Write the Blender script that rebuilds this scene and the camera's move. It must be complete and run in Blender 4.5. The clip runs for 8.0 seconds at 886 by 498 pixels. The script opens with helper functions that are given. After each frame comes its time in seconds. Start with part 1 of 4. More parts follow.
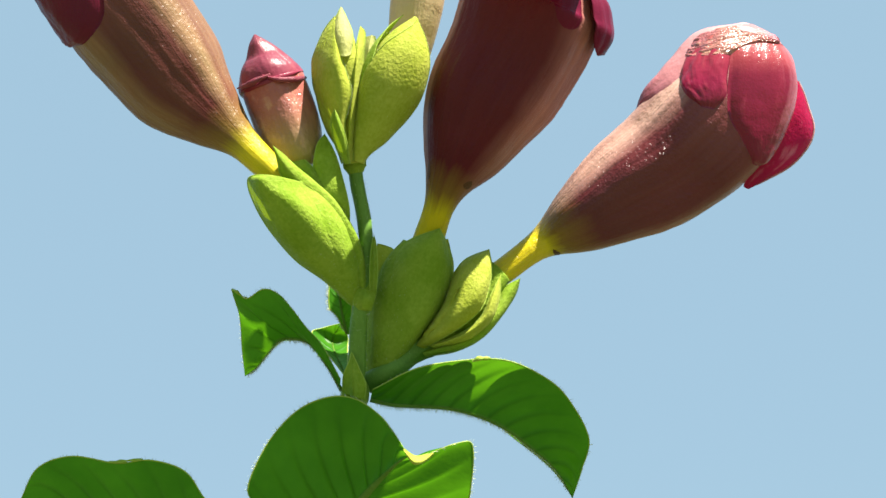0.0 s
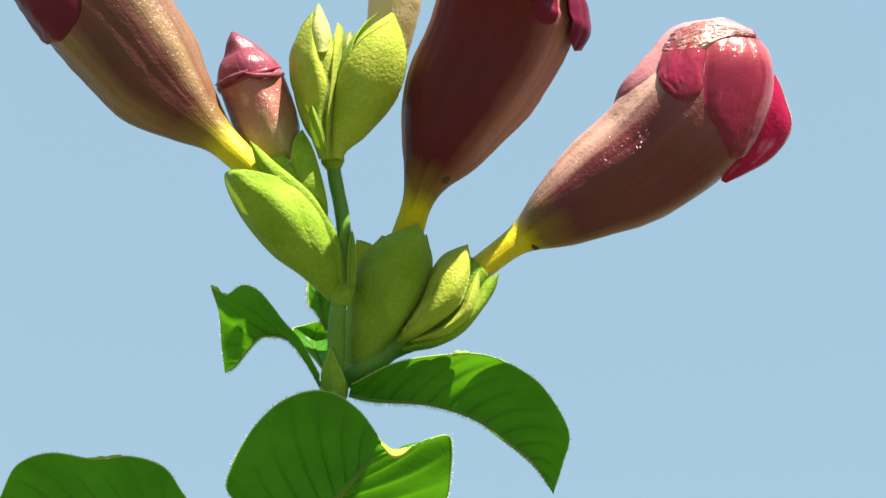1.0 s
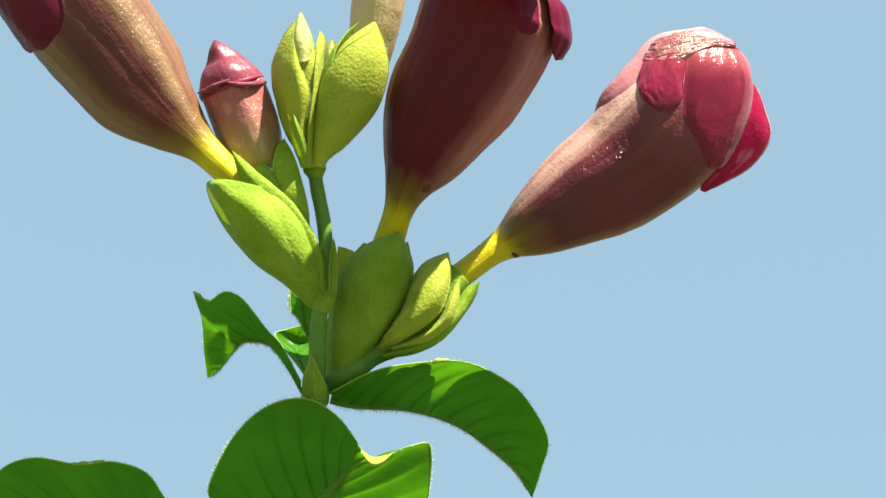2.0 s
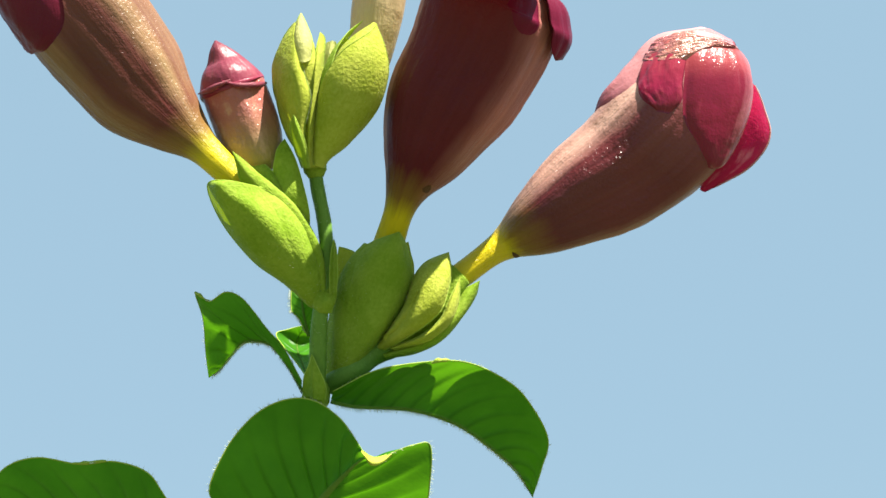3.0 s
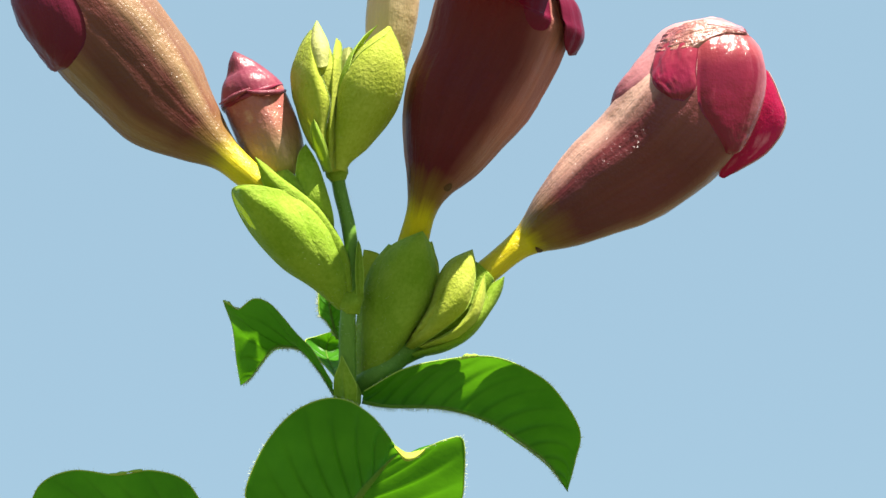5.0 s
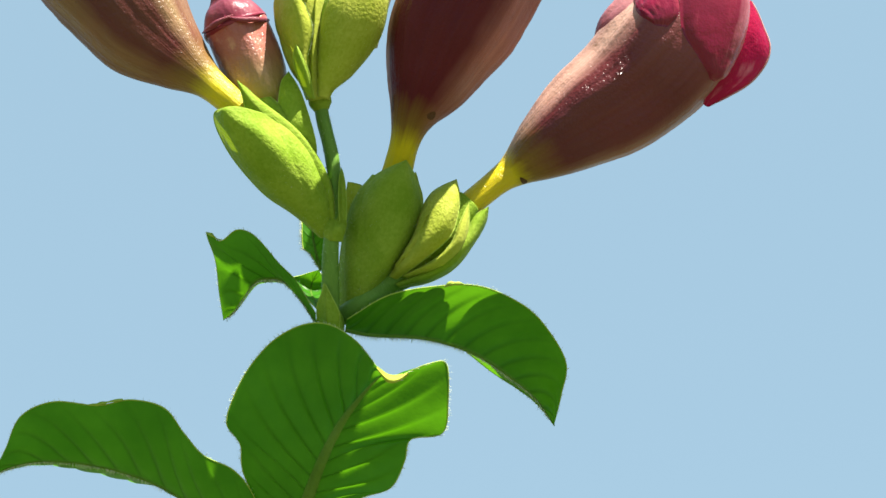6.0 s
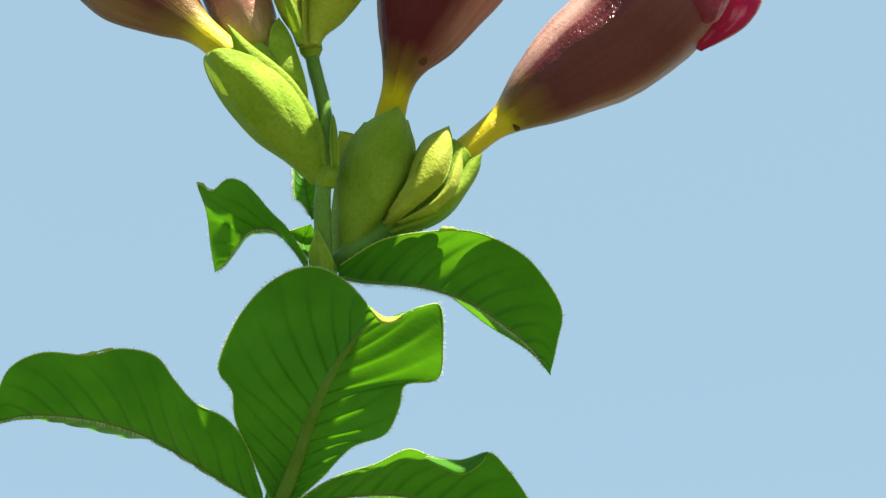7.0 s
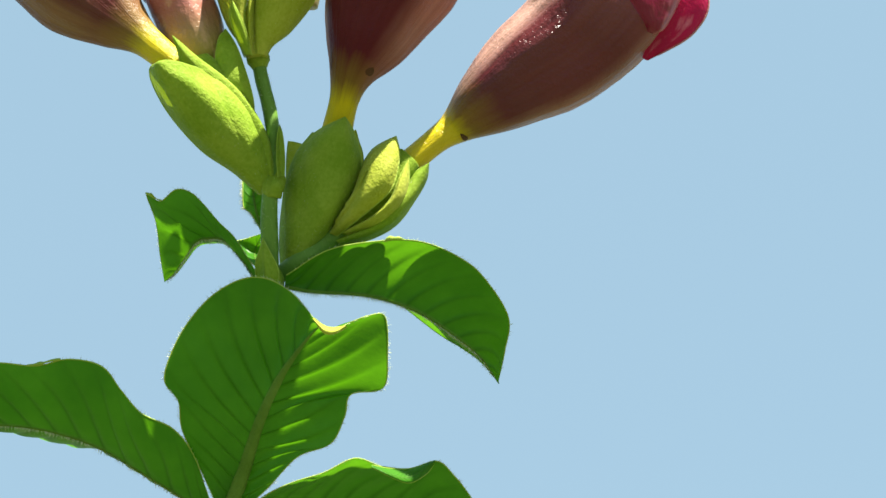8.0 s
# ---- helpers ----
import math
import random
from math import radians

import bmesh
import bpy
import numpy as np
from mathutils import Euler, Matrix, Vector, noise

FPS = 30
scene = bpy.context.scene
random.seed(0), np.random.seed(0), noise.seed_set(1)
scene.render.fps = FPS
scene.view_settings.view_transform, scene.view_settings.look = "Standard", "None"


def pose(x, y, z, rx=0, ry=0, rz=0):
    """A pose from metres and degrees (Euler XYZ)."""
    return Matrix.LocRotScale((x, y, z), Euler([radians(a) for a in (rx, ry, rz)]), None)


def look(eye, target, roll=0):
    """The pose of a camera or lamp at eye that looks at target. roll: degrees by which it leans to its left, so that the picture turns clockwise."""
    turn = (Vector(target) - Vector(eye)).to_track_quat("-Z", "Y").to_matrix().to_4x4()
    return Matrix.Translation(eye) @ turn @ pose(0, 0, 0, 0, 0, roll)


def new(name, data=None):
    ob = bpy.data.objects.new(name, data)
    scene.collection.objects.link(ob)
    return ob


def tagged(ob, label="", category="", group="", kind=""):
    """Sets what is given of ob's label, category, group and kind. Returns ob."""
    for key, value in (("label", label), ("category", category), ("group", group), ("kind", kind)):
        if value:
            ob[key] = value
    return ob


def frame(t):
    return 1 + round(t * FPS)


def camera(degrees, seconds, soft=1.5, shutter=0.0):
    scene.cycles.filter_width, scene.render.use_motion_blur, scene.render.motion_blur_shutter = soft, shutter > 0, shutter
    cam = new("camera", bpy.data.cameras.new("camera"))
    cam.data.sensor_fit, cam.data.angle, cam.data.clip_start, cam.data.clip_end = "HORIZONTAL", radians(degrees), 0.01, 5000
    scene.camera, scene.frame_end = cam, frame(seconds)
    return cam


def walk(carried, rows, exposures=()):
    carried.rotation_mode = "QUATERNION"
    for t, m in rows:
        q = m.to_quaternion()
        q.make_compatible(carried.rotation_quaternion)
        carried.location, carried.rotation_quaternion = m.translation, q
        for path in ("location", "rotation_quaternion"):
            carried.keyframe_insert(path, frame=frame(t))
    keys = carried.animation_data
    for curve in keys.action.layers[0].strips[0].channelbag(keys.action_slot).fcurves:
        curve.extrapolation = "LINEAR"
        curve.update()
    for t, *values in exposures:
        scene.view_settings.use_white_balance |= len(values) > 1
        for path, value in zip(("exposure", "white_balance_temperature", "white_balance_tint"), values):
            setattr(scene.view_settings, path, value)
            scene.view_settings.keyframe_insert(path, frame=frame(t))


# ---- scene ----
cam = camera(38.0, 8.0, soft=1.5)

# the first eye stands 1.5 m over the ground and looks 20 degrees up; rows: seconds, mm right, ahead, up, then yaw, pitch, roll
FIRST = pose(0, 0, 1.5, 20, 0, 0)
ROWS = [
    (0, -0, 0, -0, 0, 0, -0),
    (0.5, 4.73, -0.09, -6.12, -0.473, 0.344, -0.072),
    (1, 6.01, -0.48, -5.9, 0.158, 0.872, 0.317),
    (1.5, 7.22, -1.57, 1.85, -0.302, -0.216, 0.101),
    (3, 9.63, -3.6, 2.72, -0.023, -0.363, 0.124),
    (3.5, 6.74, -3.86, -3.24, 0.1, 0.076, 1.215),
    (4, -0.73, -4.61, -3.29, -0.168, 0.194, 2.011),
    (4.2, 0.03, -5.09, 0.05, -0.306, 0.097, 2.309),
    (5.3, 13.05, -6.14, -16.25, 1.328, 2.449, 2.725),
    (5.5, 14.45, -4.97, -21.98, 1.135, 2.811, 2.607),
    (6, 12.42, -2.97, -38.52, 1.193, 3.92, 2.905),
    (6.5, 5.56, 1.02, -55.28, 0.694, 4.533, 3.051),
    (7, 11.2, 1.46, -59.08, 0.946, 5.369, 3.501),
    (7.5, 12.42, 1.67, -60.95, 0.907, 5.744, 3.564),
    (8, 24.1, 0.28, -57.7, 0.961, 5.365, 3.68),
]
walk(cam, [(t, FIRST @ pose(x / 1000, y / 1000, z / 1000, 90 + pitch, roll, yaw)) for t, x, y, z, yaw, pitch, roll in ROWS], [(0, 1.77), (5, 1.77), (6.5, 1.83), (8, 1.83)])

# ---- sky and sun: near noon, a hazy blue sky ----
SUN_ELEVATION, SUN_AZIMUTH = 57.5, 135.0
world = bpy.data.worlds.new("sky")
scene.world = world
world.use_nodes = True
wn, wl = world.node_tree.nodes, world.node_tree.links
sky = wn.new("ShaderNodeTexSky")
sky.sky_type, sky.sun_disc = "NISHITA", False
sky.sun_elevation, sky.sun_rotation = radians(SUN_ELEVATION), radians(SUN_AZIMUTH)
sky.air_density, sky.dust_density, sky.ozone_density = 1.0, 1.0, 1.0
haze = wn.new("ShaderNodeMix")
haze.data_type = "RGBA"
haze.inputs[0].default_value = 0.93
haze.inputs[7].default_value = (2.42, 3.67, 4.62, 1)
wl.new(sky.outputs[0], haze.inputs[6])
wl.new(haze.outputs[2], wn["Background"].inputs[0])
wn["Background"].inputs[1].default_value = 0.0475

sun_data = bpy.data.lights.new("sun", "SUN")
sun_data.energy, sun_data.angle, sun_data.color = 5.0, radians(0.6), (1.0, 0.93, 0.80)
sun = new("sun", sun_data)
el, az = radians(SUN_ELEVATION), radians(SUN_AZIMUTH)
way = Vector((math.sin(az) * math.cos(el), math.cos(az) * math.cos(el), math.sin(el)))
sun.matrix_world = look(way * 30, (0, 0, 0))


# ---- materials ----
def material(name):
    m = bpy.data.materials.new(name)
    m.use_nodes = True
    nt = m.node_tree
    return m, nt, nt.nodes["Principled BSDF"], nt.nodes["Material Output"]


def node(nt, kind, **inputs):
    n = nt.nodes.new("ShaderNode" + kind)
    for key, value in inputs.items():
        n.inputs[key.replace("_", " ")].default_value = value
    return n


def maths(nt, op, a, b=0.0, c=0.0, clamp=False):
    n = nt.nodes.new("ShaderNodeMath")
    n.operation, n.use_clamp = op, clamp
    for i, v in enumerate((a, b, c)):
        if isinstance(v, (int, float)):
            n.inputs[i].default_value = v
        else:
            nt.links.new(v, n.inputs[i])
    return n.outputs[0]


def ramp(nt, fac, stops):
    n = nt.nodes.new("ShaderNodeValToRGB")
    while len(n.color_ramp.elements) < len(stops):
        n.color_ramp.elements.new(0.5)
    for e, (at, colour) in zip(n.color_ramp.elements, stops):
        e.position, e.color = at, (*colour, 1)
    nt.links.new(fac, n.inputs[0])
    return n.outputs[0]


def mix(nt, fac, a, b, blend="MIX"):
    n = nt.nodes.new("ShaderNodeMix")
    n.data_type, n.blend_type = "RGBA", blend
    for slot, v in ((0, fac), (6, a), (7, b)):
        if isinstance(v, (int, float)):
            n.inputs[slot].default_value = v
        elif isinstance(v, tuple):
            n.inputs[slot].default_value = (*v, 1)
        else:
            nt.links.new(v, n.inputs[slot])
    return n.outputs[2]


def noise_at(nt, vector, scale, detail=3.0, rough=0.55):
    n = node(nt, "TexNoise", Scale=scale, Detail=detail, Roughness=rough)
    if vector is not None:
        nt.links.new(vector, n.inputs["Vector"])
    return n.outputs["Fac"]


def stretched(nt, vector, scale):
    n = nt.nodes.new("ShaderNodeMapping")
    n.inputs["Scale"].default_value = scale
    nt.links.new(vector, n.inputs["Vector"])
    return n.outputs[0]


def bump(nt, shader, height, strength, distance):
    n = node(nt, "Bump", Strength=strength, Distance=distance)
    nt.links.new(height, n.inputs["Height"])
    for s in shader:
        nt.links.new(n.outputs[0], s.inputs["Normal"])


def coords(nt):
    """Object place and the sheet's own two coordinates: across (or round) and along."""
    co = nt.nodes.new("ShaderNodeTexCoord")
    xyz = nt.nodes.new("ShaderNodeSeparateXYZ")
    nt.links.new(co.outputs["UV"], xyz.inputs[0])
    return co.outputs["Object"], co.outputs["UV"], xyz.outputs[0], xyz.outputs[1]


def sheet_shader(nt, bsdf, out, colour, through_colour, amount):
    """Reflecting and light-passing sheet: the plant's tissue."""
    pass_on = nt.nodes.new("ShaderNodeBsdfTranslucent")
    both = nt.nodes.new("ShaderNodeMixShader")
    both.inputs[0].default_value = amount
    nt.links.new(colour, bsdf.inputs["Base Color"])
    nt.links.new(through_colour, pass_on.inputs[0])
    nt.links.new(bsdf.outputs[0], both.inputs[1])
    nt.links.new(pass_on.outputs[0], both.inputs[2])
    nt.links.new(both.outputs[0], out.inputs[0])
    return pass_on


def leaf_material():
    m, nt, bsdf, out = material("leaf_green")
    place, uv, u, v = coords(nt)
    side = maths(nt, "ABSOLUTE", maths(nt, "MULTIPLY_ADD", u, 2.0, -1.0))
    s = v
    wobble = noise_at(nt, place, 60.0)
    s = maths(nt, "ADD", s, maths(nt, "MULTIPLY", wobble, 0.012))
    vein = maths(nt, "PINGPONG", maths(nt, "MULTIPLY", s, 12.0), 0.5)
    vein = maths(nt, "SUBTRACT", 1.0, maths(nt, "MULTIPLY", vein, 6.0), clamp=True)
    vein = maths(nt, "MULTIPLY", vein, maths(nt, "SUBTRACT", 1.05, side, clamp=True))
    rib = maths(nt, "SUBTRACT", 1.0, maths(nt, "MULTIPLY", side, 18.0), clamp=True)
    lines = maths(nt, "MAXIMUM", maths(nt, "MULTIPLY", vein, 0.5), rib)
    mottle = noise_at(nt, place, 90.0, 4.0)
    fine = noise_at(nt, place, 900.0, 3.0)
    base = ramp(nt, mottle, [(0.3, (0.036, 0.165, 0.006)), (0.7, (0.060, 0.22, 0.010))])
    dark = maths(nt, "MULTIPLY", vein, 0.7)
    base = mix(nt, dark, base, mix(nt, 1.0, base, (0.5, 0.55, 0.5), "MULTIPLY"))
    base = mix(nt, rib, base, (0.13, 0.22, 0.05))
    glow = ramp(nt, mottle, [(0.3, (0.085, 0.28, 0.004)), (0.7, (0.12, 0.36, 0.006))])
    glow = mix(nt, dark, glow, mix(nt, 1.0, glow, (0.5, 0.55, 0.5), "MULTIPLY"))
    glow = mix(nt, maths(nt, "MULTIPLY", rib, 0.6), glow, (0.09, 0.20, 0.02))
    bsdf.inputs["Roughness"].default_value = 0.42
    bsdf.inputs["Specular IOR Level"].default_value = 0.2
    t = sheet_shader(nt, bsdf, out, base, glow, 0.38)
    h = maths(nt, "ADD", maths(nt, "MULTIPLY", fine, 0.4), maths(nt, "MULTIPLY", lines, 1.3))
    bump(nt, (bsdf, t), h, 0.45, 0.0004)
    return m


def sepal_material(name, low, high, through_low, through_high, amount=0.3):
    m, nt, bsdf, out = material(name)
    place, uv, u, v = coords(nt)
    mottle = noise_at(nt, place, 120.0, 4.0)
    grain = noise_at(nt, stretched(nt, uv, (60, 14, 1)), 1.0, 4.0)
    fuzz = noise_at(nt, place, 1250.0, 2.0)
    tone = maths(nt, "ADD", maths(nt, "MULTIPLY", mottle, 0.5), maths(nt, "ADD", maths(nt, "MULTIPLY", grain, 0.2), maths(nt, "MULTIPLY", fuzz, 0.3)))
    base = ramp(nt, tone, [(0.38, low), (0.62, high)])
    glow = ramp(nt, tone, [(0.35, through_low), (0.65, through_high)])
    bsdf.inputs["Roughness"].default_value = 0.6
    bsdf.inputs["Specular IOR Level"].default_value = 0.08
    bsdf.inputs["Sheen Weight"].default_value = 0.04
    bsdf.inputs["Sheen Roughness"].default_value = 0.5
    bsdf.inputs["Sheen Tint"].default_value = (0.95, 1.0, 0.7, 1)
    t = sheet_shader(nt, bsdf, out, base, glow, amount)
    h = maths(nt, "ADD", maths(nt, "MULTIPLY", grain, 0.4), maths(nt, "MULTIPLY", fuzz, 0.9))
    bump(nt, (bsdf, t), h, 0.6, 0.0005)
    return m


def corolla_material(name, stops, stripe, rough=0.42, amount=0.18, streak=1.0, gloss=0.35, coat=0.0, crumple=0.7, pale_side=None, dense=1.0, zones=None, relief=0.6, sheen=0.0, beads=0.0, shine=0.09):
    """Flower tube: colour runs from the neck (0) to the mouth (1), with lengthwise streaks and wrinkles; zones: pale
    bands round it, pigment seams and, on the right tube, its painted sunlit side.
    """
    m, nt, bsdf, out = material(name)
    place, uv, u, v = coords(nt)
    streaks = noise_at(nt, stretched(nt, uv, (26 * dense, 2.2, 1)), 1.0, 5.0, 0.6)
    fine = noise_at(nt, stretched(nt, uv, (90 * dense, 9, 1)), 1.0, 4.0, 0.65)
    blotch = noise_at(nt, place, 70.0, 3.0)
    along = maths(nt, "ADD", v, maths(nt, "MULTIPLY", maths(nt, "SUBTRACT", streaks, 0.5), 0.09))
    base = ramp(nt, along, stops)
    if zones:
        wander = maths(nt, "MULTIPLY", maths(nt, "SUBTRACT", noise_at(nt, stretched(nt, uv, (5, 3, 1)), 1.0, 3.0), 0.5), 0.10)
        pale_band = ramp(nt, maths(nt, "ADD", u, wander), [(at, (x, x, x)) for at, x in zones])
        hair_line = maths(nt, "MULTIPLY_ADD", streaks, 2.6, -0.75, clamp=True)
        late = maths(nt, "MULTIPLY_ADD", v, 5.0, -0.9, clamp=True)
        light = maths(nt, "MULTIPLY", maths(nt, "MULTIPLY", pale_band, late), maths(nt, "MULTIPLY_ADD", hair_line, 0.5, 0.5))
    else:
        light = maths(nt, "MULTIPLY", maths(nt, "MULTIPLY_ADD", streaks, 6.0, -3.2, clamp=True), 0.42 * streak)
    base = mix(nt, light, base, stripe)
    base = mix(nt, maths(nt, "MULTIPLY", fine, 0.35), base, mix(nt, 1.0, base, (0.55, 0.42, 0.42), "MULTIPLY"))
    base = mix(nt, maths(nt, "MULTIPLY_ADD", blotch, 1.6, -0.6, clamp=True), base, mix(nt, 1.0, base, (1.25, 1.05, 1.0), "MULTIPLY"))
    bsdf.inputs["Roughness"].default_value = rough
    bsdf.inputs["Specular IOR Level"].default_value = gloss
    bsdf.inputs["Coat Weight"].default_value = coat
    bsdf.inputs["Coat Roughness"].default_value = shine
    bsdf.inputs["Sheen Weight"].default_value = sheen
    bsdf.inputs["Sheen Roughness"].default_value = 0.4
    bsdf.inputs["Sheen Tint"].default_value = (1.0, 0.85, 0.8, 1)
    if pale_side:
        edge = maths(nt, "ADD", u, maths(nt, "MULTIPLY", maths(nt, "SUBTRACT", streaks, 0.5), 0.5))
        base = mix(nt, maths(nt, "MULTIPLY_ADD", edge, 2.2, -1.05, clamp=True), base, pale_side)
    t = sheet_shader(nt, bsdf, out, base, base, amount)
    crinkle = noise_at(nt, place, 330.0, 4.0, 0.6)
    grit = noise_at(nt, place, 1100.0, 2.0, 0.6)
    h = maths(nt, "ADD", maths(nt, "MULTIPLY", fine, 0.3), maths(nt, "ADD", maths(nt, "MULTIPLY", streaks, 1.0), maths(nt, "MULTIPLY", crinkle, crumple)))
    h = maths(nt, "ADD", h, maths(nt, "MULTIPLY", grit, 0.3))
    bump(nt, (bsdf, t), h, relief, 0.0008)
    gloss_height = maths(nt, "ADD", crinkle, maths(nt, "MULTIPLY", grit, 0.7))
    if beads:
        drops = node(nt, "TexVoronoi", Scale=720.0, Randomness=1.0)
        nt.links.new(place, drops.inputs["Vector"])
        where = maths(nt, "MULTIPLY_ADD", noise_at(nt, stretched(nt, uv, (9, 3, 1)), 1.0, 3.0), 6.0, -3.0, clamp=True)
        drop = maths(nt, "MULTIPLY", maths(nt, "SUBTRACT", 0.55, drops.outputs["Distance"], clamp=True), where)
        gloss_height = maths(nt, "ADD", gloss_height, maths(nt, "MULTIPLY", drop, beads))
    glaze = node(nt, "Bump", Strength=1.0, Distance=0.0012 * relief)
    nt.links.new(gloss_height, glaze.inputs["Height"])
    nt.links.new(glaze.outputs[0], bsdf.inputs["Coat Normal"])
    return m


def stem_material(name, low, high, scale=120.0):
    m, nt, bsdf, out = material(name)
    place, uv, u, v = coords(nt)
    mottle = noise_at(nt, place, scale, 4.0)
    grain = noise_at(nt, stretched(nt, uv, (18, 60, 1)), 1.0, 4.0)
    tone = maths(nt, "ADD", maths(nt, "MULTIPLY", mottle, 0.5), maths(nt, "MULTIPLY", grain, 0.5))
    nt.links.new(ramp(nt, tone, [(0.35, low), (0.65, high)]), bsdf.inputs["Base Color"])
    bsdf.inputs["Roughness"].default_value = 0.5
    bsdf.inputs["Specular IOR Level"].default_value = 0.2
    bump(nt, (bsdf,), tone, 0.4, 0.0006)
    return m


def hair_material():
    m, nt, bsdf, out = material("pale_hair")
    place, uv, u, v = coords(nt)
    c = ramp(nt, noise_at(nt, place, 300.0), [(0.3, (0.55, 0.62, 0.40)), (0.7, (0.8, 0.84, 0.66))])
    sheet_shader(nt, bsdf, out, c, c, 0.4)
    bsdf.inputs["Roughness"].default_value = 0.4
    return m


def ground_material():
    m, nt, bsdf, out = material("bounce_ground")
    place = nt.nodes.new("ShaderNodeTexCoord").outputs["Object"]
    a, b = noise_at(nt, place, 0.8, 5.0), noise_at(nt, place, 30.0, 5.0)
    c = mix(nt, b, ramp(nt, a, [(0.35, (0.05, 0.075, 0.026)), (0.65, (0.105, 0.10, 0.05))]), (0.075, 0.085, 0.035))
    nt.links.new(c, bsdf.inputs["Base Color"])
    bsdf.inputs["Roughness"].default_value = 0.9
    bump(nt, (bsdf,), b, 0.6, 0.02)
    return m


LEAF = leaf_material()
SEPAL = sepal_material("sepal_green", (0.15, 0.258, 0.012), (0.25, 0.357, 0.04), (0.38, 0.58, 0.010), (0.50, 0.66, 0.02), 0.1)
SEPAL_PALE = sepal_material("sepal_yellow_green", (0.28, 0.34, 0.028), (0.43, 0.47, 0.075), (0.45, 0.56, 0.02), (0.56, 0.64, 0.05), 0.14)
NECK, BROWN, ROSE = (0.64, 0.55, 0.012), (0.098, 0.007, 0.016), (0.26, 0.045, 0.07)
NECK_STOPS = [(0.0, NECK), (0.19, NECK), (0.25, (0.22, 0.13, 0.025)), (0.33, BROWN)]
# zones put the right tube's sunlit upper side and shaded front into its colour
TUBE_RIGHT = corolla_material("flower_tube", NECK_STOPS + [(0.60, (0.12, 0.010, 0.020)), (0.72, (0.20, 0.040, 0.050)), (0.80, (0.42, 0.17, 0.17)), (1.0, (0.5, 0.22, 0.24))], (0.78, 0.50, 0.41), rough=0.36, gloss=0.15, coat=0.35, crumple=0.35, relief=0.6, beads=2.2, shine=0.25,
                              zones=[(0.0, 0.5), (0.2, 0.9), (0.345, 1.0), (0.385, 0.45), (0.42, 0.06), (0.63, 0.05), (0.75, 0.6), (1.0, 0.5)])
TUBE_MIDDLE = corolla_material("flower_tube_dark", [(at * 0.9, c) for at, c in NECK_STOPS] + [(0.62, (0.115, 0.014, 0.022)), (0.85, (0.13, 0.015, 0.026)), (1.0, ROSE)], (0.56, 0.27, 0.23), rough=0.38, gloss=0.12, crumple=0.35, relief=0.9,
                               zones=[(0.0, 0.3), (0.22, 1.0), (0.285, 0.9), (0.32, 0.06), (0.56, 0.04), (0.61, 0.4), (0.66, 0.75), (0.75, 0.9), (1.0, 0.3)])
TUBE_LEFT = corolla_material("flower_tube_streaked", NECK_STOPS + [(0.62, (0.10, 0.014, 0.024)), (0.82, (0.20, 0.035, 0.05)), (1.0, ROSE)], (0.56, 0.40, 0.20), rough=0.36, gloss=0.15, coat=0.25, crumple=0.35, relief=0.5, beads=1.6, shine=0.3,
                             zones=[(0.2, 0.2), (0.33, 0.45), (0.40, 0.35), (0.45, 0.1), (0.55, 0.10), (0.61, 0.8), (0.66, 0.3), (0.73, 0.45)])
BUD_TUBE = corolla_material("bud_tube", [(0.0, (0.30, 0.29, 0.06)), (0.35, (0.34, 0.23, 0.12)), (0.65, (0.40, 0.16, 0.13)), (1.0, (0.42, 0.12, 0.11))], (0.62, 0.42, 0.28), rough=0.35, dense=0.35, relief=0.5, crumple=0.5, gloss=0.2, streak=1.8, coat=0.5, beads=2.0, shine=0.2)
BUD_PALE = corolla_material("pale_bud_tube", [(0.0, (0.52, 0.48, 0.16)), (0.5, (0.62, 0.52, 0.28)), (1.0, (0.60, 0.42, 0.30))], (0.66, 0.55, 0.30), rough=0.35, relief=0.4, crumple=0.4, gloss=0.2)
BUD_CAP = corolla_material("bud_cap_mauve", [(0.0, (0.26, 0.03, 0.07)), (0.3, (0.22, 0.045, 0.075)), (1.0, (0.20, 0.045, 0.065))], (0.46, 0.18, 0.21), rough=0.36, amount=0.15, gloss=0.2, coat=0.1, dense=0.3, crumple=0.3, relief=0.4)
# maroon kept darker to hold the shade on the middle flower's lobes
LOBE_DARK = corolla_material("petal_maroon_shaded", [(0.0, (0.17, 0.02, 0.045)), (0.5, (0.13, 0.010, 0.034)), (1.0, (0.15, 0.006, 0.036))], (0.26, 0.05, 0.08), rough=0.32, amount=0.15, streak=0.35, gloss=0.1, coat=0.15, crumple=0.3, dense=0.4, relief=0.25)
# gold stripes put the sun's sparkle on the crumpled fold into its colour
LOBE_TAN = corolla_material("petal_sparkle_fold", [(0.0, (0.45, 0.13, 0.16)), (0.5, (0.46, 0.18, 0.13)), (1.0, (0.36, 0.04, 0.08))], (0.86, 0.68, 0.36), rough=0.22, amount=0.12, gloss=0.6, coat=1.0, crumple=1.4, dense=0.25, relief=0.9, beads=1.0, shine=0.16)
LOBE = corolla_material("petal_magenta", [(0.0, (0.50, 0.20, 0.14)), (0.25, (0.34, 0.03, 0.06)), (0.6, (0.27, 0.011, 0.05)), (1.0, (0.20, 0.012, 0.04))], (0.50, 0.10, 0.12), rough=0.3, amount=0.2, streak=1.0, gloss=0.15, coat=0.5, crumple=0.6, dense=0.35, relief=0.22, shine=0.12)
